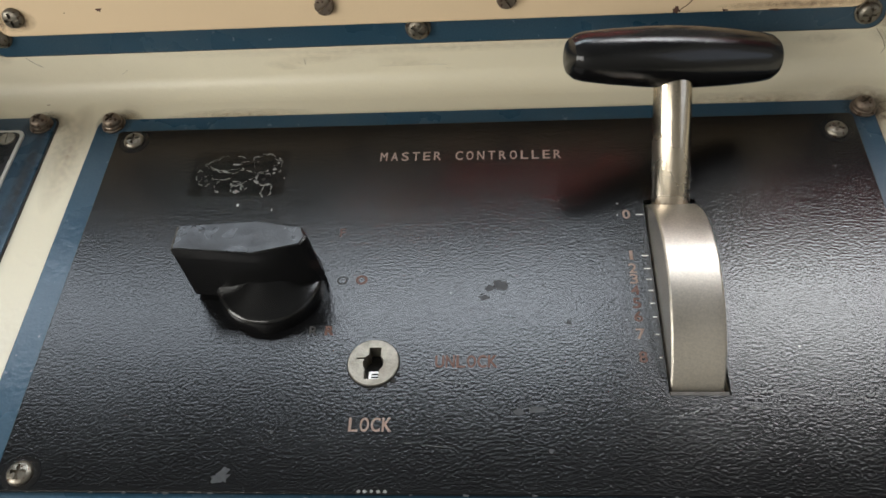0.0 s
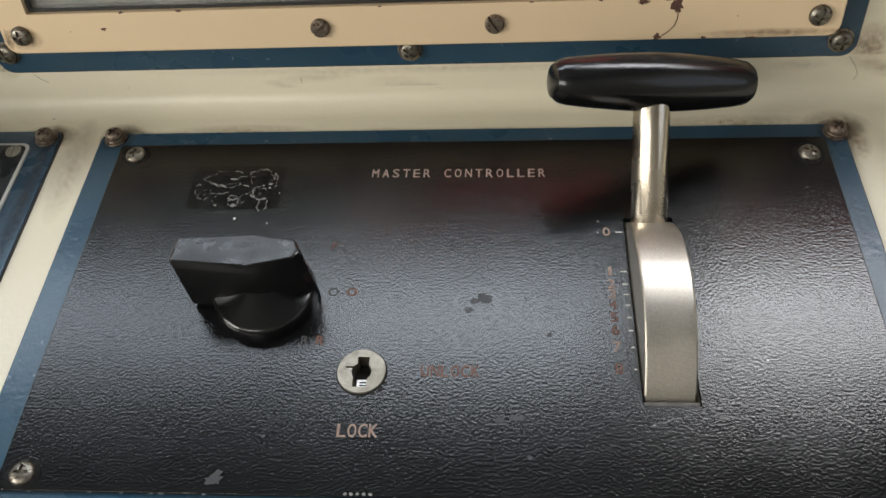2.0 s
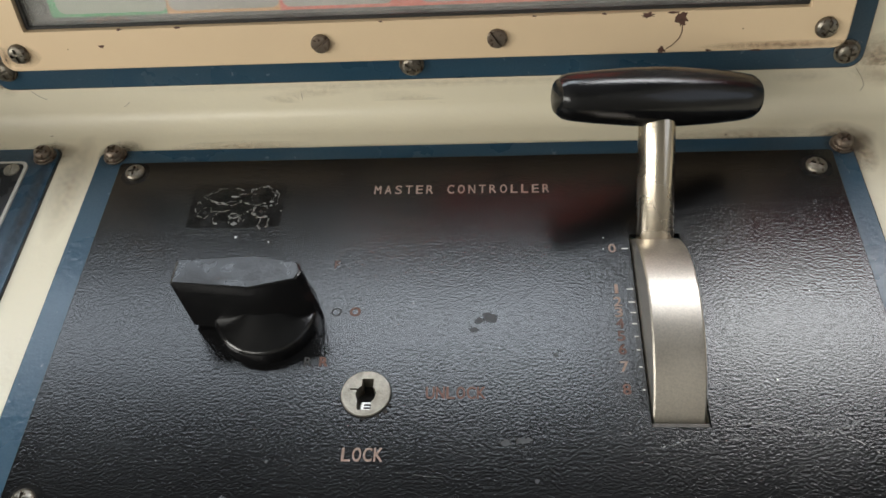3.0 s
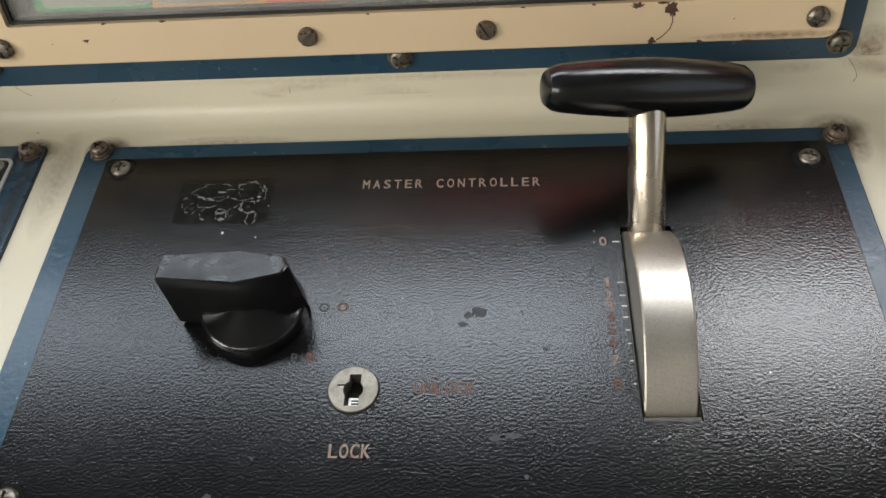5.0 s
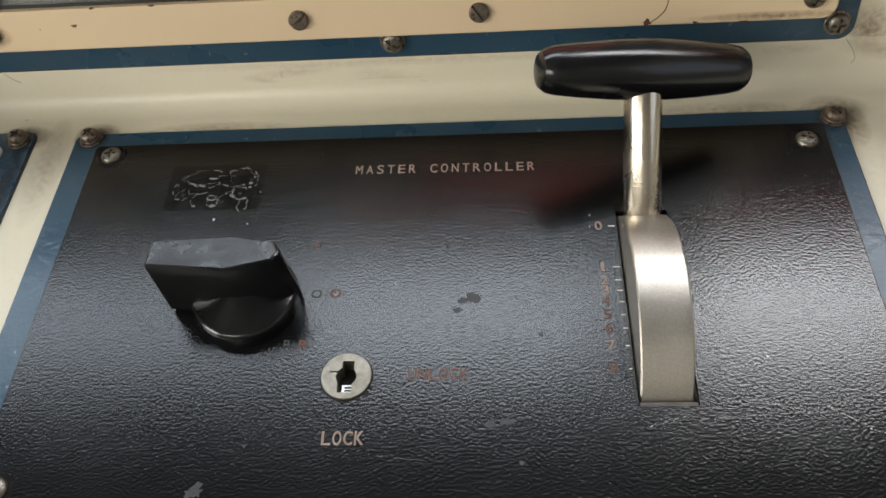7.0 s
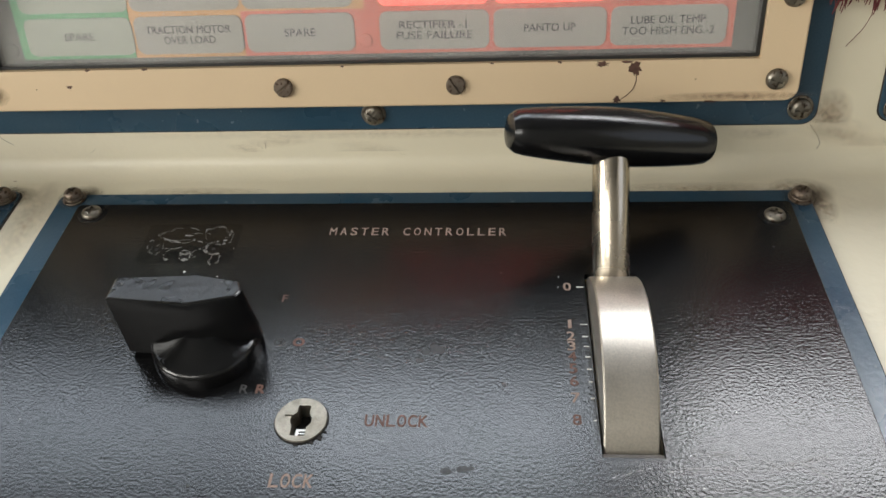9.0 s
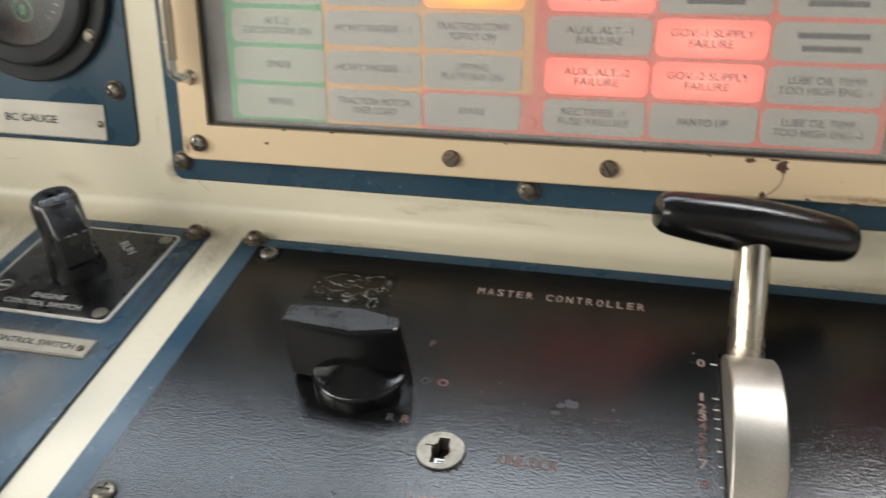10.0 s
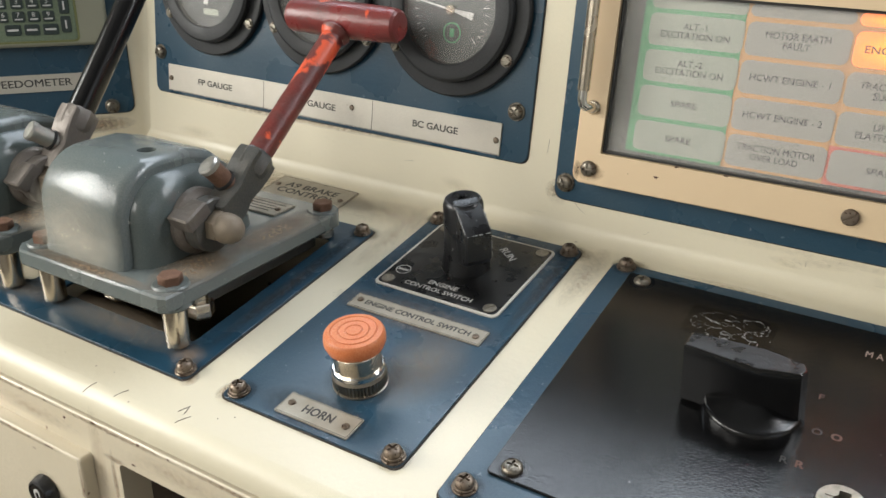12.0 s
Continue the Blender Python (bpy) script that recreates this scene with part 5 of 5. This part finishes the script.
    rod = part("lever", tube([(cx, 0.060, 0), (cx, 0.5 * (0.06 + end), 0), (cx, end, 0)], [grip["r"], grip["r"] * 0.98, grip["r"] * 0.96], 24), grip["mat"], arm, grip["rod"])
    if grip["tee"]:
        tee = Matrix.Translation((cx, end + 0.002, 0)) @ pose(0, 0, 0, 0, 90, 0)
        part("tee_grip", lathe([(0, -0.0550), (0.0105, -0.0546), (0.0126, -0.0525), (0.0136, -0.0480), (0.0142, -0.030), (0.0150, 0.0), (0.0146, 0.030), (0.0138, 0.0480), (0.0130, 0.0525), (0.0110, 0.0546), (0, 0.0550)], 36, tee), RED_GRIP, rod, "worn red T-grip")
        part("weld_collar", tube([(cx, end - 0.019, 0), (cx, end - 0.0135, 0), (cx, end - 0.0115, 0)], [grip["r"] * 1.0, grip["r"] * 1.30, grip["r"] * 1.22], 24), grip["mat"], rod)
    # lock plunger standing across the root
    pin = part("plunger", tube([(cx - 0.002, 0.031, 0.006), (cx - 0.006, 0.0305, 0.0285)], 0.0074, 20), RUST if grip["tee"] else BRIGHT_SCREW, arm)
    part("plunger_seat", tube([(cx - 0.0030, 0.0309, 0.0110), (cx - 0.0034, 0.0308, 0.0132)], 0.0086, 20), DARK, pin)
    part("plunger_cap", tube([(cx - 0.0058, 0.0305, 0.0275), (cx - 0.0063, 0.0305, 0.0305), (cx - 0.0066, 0.0305, 0.0315)], [0.0083, 0.0083, 0.0072], 20), BRIGHT_SCREW, pin, "bright turned plunger end")
    for x in (-0.0668, 0.0668):
        for y, ln in ((0.0, 0.0332), (0.167, 0.0092)):
            part("corner_boss", lathe([(0.0118, -0.0165 if y == 0 else -0.0135), (0.0132, -0.0150 if y == 0 else -0.0125), (0.0132, 0.0004), (0.0122, 0.0016), (0, 0.0018)], 28), ENAMEL_LIT_DUSTY, v, m=pose(x, y, 0))
            part("bolt", hexagon(0.0085, 0.0014, 0.0078), RUST, v, "rusty hexagon bolt", pose(x, y, 0.0002, 0, 0, 17 + 40 * (x > 0)))
            part("leg", lathe([(0.0082, -0.0135 - ln), (0.0086, -0.0131 - ln), (0.0086, -0.0160), (0.0082, -0.0155), (0.006, -0.0153), (0.006, -0.0131)], 24), NICKEL, v, "nickel spacer leg", pose(x, y, 0))
    for x, y, rx, ry, turn in ((0.060, 0.030, 0.026, 0.050, 10), (0.064, 0.110, 0.022, 0.060, 0), (-0.055, 0.02, 0.02, 0.04, 0), (0.0, -0.013, 0.07, 0.007, 0)):
        stain(v, x, y, 0.0, rx, ry, HEAVY_DUST, turn)
    for x, y in ((0.0560, 0.0330), (-0.020, 0.022)):
        part("under_nut", lathe([(0.0090, -0.0425), (0.0105, -0.0405), (0.0105, -0.0320), (0.0095, -0.0300), (0.0065, -0.0298), (0.0065, -0.0135)], 6), NICKEL, v, m=pose(x, y, 0))
    return v


VALVE_X, VALVE_STEP = -0.3305, -0.184
VALVES = []
red = dict(label="grey-green brake valve on legs with worn red T-handle", bare=False, length=0.1385, r=0.0098, mat=RED_WORN, rod="chipped red painted lever", tee=True)
black = dict(label="grey-green brake valve on legs with black lever", bare=True, length=0.32, r=0.0112, mat=BAKELITE, rod="glossy black lever", tee=False)
for k, (lift, grip) in enumerate(((37.5, red), (51.5, black))):
    VALVES.append(DESK @ Matrix.Translation((VALVE_X + VALVE_STEP * k, -0.2245 - 0.004 * k, 0.0462)) @ pose(0, 0, 0, -SLOPE, 0, 0) @ pose(0, 0, 0, 0, 0, 0.8))
    brake_valve(VALVES[-1], lift, grip)
nameplate("A9 BRAKE\nCONTROL", -0.3790, -0.2880, -0.0190, 0.0195, DT + 0.0002, 0.0088, 0.0660, "engraved metal plate lettered A9 BRAKE CONTROL")
small = nameplate("", -0.0030, 0.0430, 0.1330, 0.1600, 0.0002, 0.004, 0.03, "small worn maker's plate on brake valve flange", VALVES[0])
for k in range(4):
    part("printed_bar", plate(-0.019, 0.017 - 0.006 * (k % 2), 0.0075 - 0.0050 * k, 0.0090 - 0.0050 * k, 0.0011, 0.0013, 0.0002, 0.00004), INK, small)


# ---- left wing: speedometer ----
speedo_panel = thing("speedometer_board", SIDE, "blue steel plate carrying the speedometer unit", "panel")
part("backing_plate", plate(-0.330, -0.0120, 0.0300, 0.2045, -0.002, 0.0, 0.009), BLUE, speedo_panel)
for x, y in ((-0.0342, 0.0375), (-0.318, 0.0375)):
    bolt(speedo_panel, x, y, 0, "panel")
sp = thing("nameplate", SIDE @ pose(-0.1115, 0.0660, 0.0), "engraved metal strip lettered SPEEDOMETER", "nameplate")
part("plate", plate(-0.0565, 0.0565, -0.0090, 0.0090, 0.0001, 0.0013, 0.0008, 0.0003), PLATE_METAL, sp)
lettering("SPEEDOMETER", 0.0078, INK, sp, pose(0.0005, 0, 0.0013), 0.00008, width=0.0800, bold=0.00016)
unit = thing("speedometer_unit", SIDE @ pose(-0.0275, 0.1040, 0.0002), "beige instrument case with dark green keypad", "instrument")
part("case", plate(-0.270, 0.0, 0.0, 0.0970, 0.0, 0.014, 0.006, 0.003), BEIGE_BOX, unit)
part("keypad", plate(-0.240, -0.0305, 0.0062, 0.0955, 0.0138, 0.0146, 0.004, 0.0004), KEYPAD_GREEN, unit, "pale green keypad film with olive border")
border_bm = cut(plate(-0.2420, -0.0283, 0.0040, 0.0958, 0.0137, 0.0144, 0.005, 0.0003), [plate(-0.2402, -0.0303, 0.0060, 0.12, 0.0, 0.05, 0.004)], "border")
part("keypad_border", border_bm, surface("olive_border", (0.16, 0.17, 0.06), 0.5), unit)
KEY_ROWS = [(0.0120, 0.0228, ((-0.1318, -0.1172, ""), (-0.1140, -0.0998, ""), (-0.0966, -0.0820, ""))),
            (0.0135, 0.0300, ((-0.0792, -0.0695, "|"),)), (0.0322, 0.0487, ((-0.0792, -0.0695, "|"),)),
            (0.0250, 0.0358, ((-0.1357, -0.1271, "6"), (-0.1233, -0.1118, "7"), (-0.1091, -0.0977, "8"), (-0.0955, -0.0840, "9"))),
            (0.0380, 0.0488, ((-0.1357, -0.1271, "2"), (-0.1233, -0.1118, "3"), (-0.1091, -0.0977, "4"), (-0.0955, -0.0840, "5"))),
            (0.0560, 0.0820, ((-0.2500, -0.0700, "display"),))]
for h0, h1, row in KEY_ROWS:
    for s0, s1, mark in row:
        w, hh = s1 - s0, h1 - h0
        k = part("display_window" if mark == "display" else "key", plate(0, w, 0, hh, 0, 0.0012, 0.002, 0.0004), KEY_DARK, unit, m=pose(s0 + 0.0345, h0, 0.0145))
        if mark.isdigit():
            lettering(mark, 0.0048, WHITE_INK, k, pose(w / 2, hh * 0.66, 0.0012), 0.00005)
            part("printed_bar", plate(0.002, w - 0.002, 0.0022, 0.0036, 0.0011, 0.0013, 0.0002, 0.00003), WHITE_INK, k)
        elif mark == "|":
            part("printed_bar", plate(w / 2 - 0.0008, w / 2 + 0.0008, 0.004, hh - 0.004, 0.0011, 0.0013, 0.0002, 0.00003), WHITE_INK, k)
        elif mark == "":
            part("printed_bar", plate(0.0022, w - 0.0022, hh / 2 - 0.001, hh / 2 + 0.001, 0.0011, 0.0013, 0.0002, 0.00003), WHITE_INK, k)

# hair-thin scratches and dirt marks in the cream paint
HAIR = surface("dark_hairline", (0.10, 0.085, 0.07), 0.8, second=(0.16, 0.13, 0.10), blotch=300)
for pts in (((-0.2865, -0.2840), (-0.2915, -0.2930)), ((-0.2600, -0.2795), (-0.2650, -0.2880)), ((-0.2030, -0.2785), (-0.2085, -0.2870)), ((-0.2105, -0.2715), (-0.2140, -0.2790)), ((-0.2110, -0.2715), (-0.2085, -0.2790))):
    (x0, y0), (x1, y1) = pts
    zz = lambda y: DT + 0.0001 if y > NOSE_Y else DT - NOSE_R + math.sqrt(max(NOSE_R ** 2 - (y - NOSE_Y) ** 2, 0)) + 0.0001
    part("scratch", tube([(x0 + (x1 - x0) * k / 5, y0 + (y1 - y0) * k / 5, zz(y0 + (y1 - y0) * k / 5)) for k in range(6)], 0.00025, 5), HAIR, desk)
PANEL_IN_DESK = DESK.inverted() @ PANEL
for pts in (((-0.0800, 0.0235), (-0.0760, 0.0195), (-0.0710, 0.0165)), ((0.4480, 0.0240), (0.4535, 0.0170), (0.4560, 0.0115), (0.4545, 0.0080)), ((0.1010, 0.0160), (0.1012, 0.0120))):
    part("scratch", tube([(x, y, -0.0018) for x, y in pts], 0.0002, 5), HAIR, desk, m=PANEL_IN_DESK)

BEAD = surface("black_joint_dirt_shade", (0.022, 0.019, 0.016), 0.8, second=(0.09, 0.065, 0.045), blotch=90, share=0.56)
# dirt gathered round bolts, in corners and along plate edges
for x, y, rx, ry, mat in ((-0.0190, 0.008, 0.016, 0.012, DIRT), (0.4400, 0.009, 0.022, 0.014, DIRT), (-0.0683, 0.0078, 0.022, 0.012, DIRT), (-0.1880, 0.009, 0.020, 0.010, DIRT), (0.4490, -0.004, 0.010, 0.018, DIRT), (0.38, 0.0125, 0.060, 0.007, DUST), (0.06, 0.0115, 0.050, 0.006, DUST),
                          (-0.2010, -0.2490, 0.006, 0.009, DIRT), (-0.2310, -0.2520, 0.007, 0.008, DIRT), (-0.2330, -0.040, 0.010, 0.012, DIRT),
                          (-0.42, 0.008, 0.18, 0.026, DUST), (-0.36, -0.005, 0.12, 0.026, DUST), (-0.24, 0.000, 0.05, 0.022, DUST), (-0.52, 0.010, 0.09, 0.022, HEAVY_DUST), (-0.570, 0.004, 0.055, 0.035, HEAVY_DUST), (-0.045, -0.02, 0.012, 0.05, DUST), (-0.216, -0.03, 0.012, 0.06, DUST), (0.20, -0.268, 0.10, 0.006, DIRT)):
    stain(desk, x, y, DT, rx, ry, mat)
for x, h, rx, ry, mat in ((-0.0965, 0.030, 0.012, 0.012, DIRT), (0.4590, 0.030, 0.014, 0.018, DIRT), (0.4700, 0.018, 0.018, 0.010, DUST), (-0.36, 0.050, 0.20, 0.006, DIRT), (0.19, 0.0215, 0.20, 0.004, DUST)):
    stain(desk, x, h, -0.0019, rx, ry, mat, 0, PANEL_IN_DESK)
for x, y, rx, ry, mat in ((-0.1352, -0.050, 0.082, 0.078, SOOT), (-0.133, -0.125, 0.075, 0.020, DIRT), (-0.132, -0.241, 0.045, 0.020, SOOT), (-0.098, -0.170, 0.030, 0.050, DUST), (-0.1235, -0.198, 0.030, 0.028, SOOT), (-0.066, -0.05, 0.006, 0.07, SOOT)):
    stain(horn_panel, x, y, -0.0020, rx, ry, mat)
for x, y, rx, ry, mat in ((-0.33, -0.230, 0.10, 0.018, DUST), (-0.46, -0.232, 0.08, 0.016, DUST), (-0.2430, -0.13, 0.008, 0.10, SOOT), (-0.45, -0.232, 0.07, 0.012, SOOT), (-0.2500, -0.235, 0.016, 0.012, DIRT)):
    stain(valve_panel, x, y, -0.0020, rx, ry, mat)
for x, h, rx, ry, mat in ((-0.066, 0.0560, 0.014, 0.008, DIRT), (0.395, 0.0490, 0.050, 0.003, DIRT), (-0.076, 0.055, 0.003, 0.009, DIRT)):
    stain(annunciator, x, h, 0.0155, rx, ry, mat)
for owner, spots in ((horn_panel, ((-0.1900, -0.2474), (-0.0674, -0.2488), (-0.0685, 0.0040), (-0.1915, 0.0045))), (master, ((-0.0204, 0.0030), (0.4373, 0.0), (-0.0193, -0.2495))), (valve_panel, ((-0.2386, -0.2478), (-0.2397, -0.0415)))):
    for x, y in spots:
        stain(owner, x, y, -0.0019, 0.0125, 0.0120, SOOT)
for x, y in ((-0.0018, -0.0140), (0.4172, -0.0190), (-0.0016, -0.2265)):
    stain(master, x, y, 0.00005, 0.0095, 0.0095, SOOT)
stain(desk, -0.060, 0.018, -0.0018, 0.05, 0.010, HEAVY_DUST, 0, DESK.inverted() @ SIDE)
# wear along the fascia's and the door's edges
rw = random.Random(77)
for k in range(46):
    x = rw.uniform(-0.60, -0.12)
    y, up = (FRONT - 0.0024, -0.0660) if k % 2 else (FRONT - 0.0024, rw.uniform(-0.088, -0.068))
    if k % 2 == 0 and rw.random() < 0.4:
        continue
    pts = [(rw.uniform(0.5, 1.0) * math.cos(2 * math.pi * j / 9), rw.uniform(0.5, 1.0) * math.sin(2 * math.pi * j / 9)) for j in range(9)]
    s = rw.uniform(0.0005, 0.0016)
    part("paint_chip", prism([(a * s * rw.uniform(1.0, 2.5), b * s) for a, b in pts], 0, 0.0001, "z"), CHIP_BROWN, desk, m=FASCIA @ pose(x, y, up, 90, 0, 0))
for k in range(26):
    along = rw.uniform(-0.60, -0.29)
    x, up = (along, -0.0945) if k % 3 else (-0.2850, rw.uniform(-0.22, -0.095))
    pts = [(rw.uniform(0.5, 1.0) * math.cos(2 * math.pi * j / 9), rw.uniform(0.5, 1.0) * math.sin(2 * math.pi * j / 9)) for j in range(9)]
    s = rw.uniform(0.0005, 0.0013)
    part("paint_chip", prism([(a * s * 1.6, b * s) for a, b in pts], 0, 0.0001, "z"), CHIP_BROWN, door, m=pose(x, FRONT - 0.0127, up, 90, 0, 0))

# dark bead under each plate's rim, painting in its thickness shadow and joint dirt
for owner, x0, x1, y0, y1, z, r in ((horn_panel, -0.1995, -0.0600, -0.2558, 0.0118, DT, 0.006), (master, -0.0312, 0.4432, -0.2625, 0.0080, DT, 0.006), (valve_panel, -0.690, -0.2318, -0.2558, -0.0335, DT, 0.006)):
    rim = cut(plate(x0 - 0.0009, x1 + 0.0009, y0 - 0.0009, y1 + 0.0009, z - 0.0003, z + 0.0008, r, 0.0004), [plate(x0 + 0.003, x1 - 0.003, y0 + 0.003, y1 - 0.003, z - 0.01, z + 0.01, r)], "joint_dirt_shade")
    part("joint_dirt_shade", rim, BEAD, owner)
for owner, x0, x1, y0, y1, r in ((gauge_panel, -0.5740, -0.1263, 0.0497, 0.2035, 0.008), (annunciator, -0.0992, 0.4500, 0.0252, 0.2045, 0.009), (speedo_panel, -0.330, -0.0120, 0.0300, 0.2045, 0.009), (right_panel, 0.4865, 0.90, 0.0265, 0.2045, 0.009)):
    rim = cut(plate(x0 - 0.0007, x1 + 0.0007, y0 - 0.0009, y1 + 0.0005, -0.0022, -0.0012, r, 0.0004), [plate(x0 + 0.003, x1 - 0.003, y0 + 0.003, y1 - 0.003, -0.01, 0.01, r)], "joint_dirt_shade")
    part("joint_dirt_shade", rim, BEAD, owner)

# flecks and faint smudges on the cream paint
rf = random.Random(91)
for k in range(70):
    x = rf.uniform(-0.55, 0.54)
    if k % 2:
        chip(desk, 0, 0, 0, rf.uniform(0.0002, 0.0006), 500 + k, HAIR, "paint_fleck", rf.uniform(1, 2)).matrix_basis = PANEL_IN_DESK @ pose(x, rf.uniform(0.004, 0.022), -0.00195)
    else:
        y, z = (rf.uniform(0.010, 0.020), DT) if rf.random() < 0.5 else (rf.uniform(-0.275, -0.264), DT)
        chip(desk, x, y, z + 0.0006 * (y > 0), rf.uniform(0.0002, 0.0006), 500 + k, HAIR, "paint_fleck", rf.uniform(1, 2))
for k in range(14):
    stain(desk, rf.uniform(-0.52, 0.52), rf.uniform(0.006, 0.020), -0.0019, rf.uniform(0.010, 0.035), rf.uniform(0.003, 0.008), DUST, rf.uniform(-15, 15), PANEL_IN_DESK)
for x0, h0, dx, dh in ((0.095, 0.015, 0.004, -0.003), (0.19, 0.0075, 0.006, -0.001), (0.335, 0.012, -0.006, -0.004), (-0.02, 0.010, 0.0045, 0.003), (0.27, 0.018, 0.002, -0.006), (-0.25, 0.030, 0.010, 0.001), (-0.11, 0.06, 0.001, 0.012)):
    part("scratch", tube([(x0, h0, -0.0018), (x0 + dx * 0.5, h0 + dh * 0.3, -0.0018), (x0 + dx, h0 + dh, -0.0018)], 0.00014, 4), HAIR, desk, m=PANEL_IN_DESK)

# grime along the fascia's upper edge, its opening and the door's edges
for x, up, rx, ry, mat in ((-0.40, -0.0665, 0.10, 0.0022, DIRT), (-0.26, -0.0665, 0.07, 0.0025, DIRT), (-0.15, -0.0668, 0.06, 0.0022, DIRT), (-0.26, -0.0885, 0.012, 0.003, DIRT), (-0.2625, -0.11, 0.003, 0.03, DIRT), (-0.277, -0.10, 0.008, 0.05, DUST), (-0.20, -0.078, 0.05, 0.008, DUST), (-0.35, -0.080, 0.06, 0.008, DUST)):
    stain(desk, 0, 0, 0, rx, ry, mat, 0, FASCIA @ pose(x, FRONT - 0.0024, up, 90, 0, 0))
for x, up, rx, ry, mat in ((-0.36, -0.0950, 0.06, 0.0022, DIRT), (-0.2855, -0.12, 0.0022, 0.03, DIRT), (-0.3278, -0.1375, 0.018, 0.018, DUST)):
    stain(door, 0, 0, 0, rx, ry, mat, 0, pose(x, FRONT - 0.0126, up, 90, 0, 0))
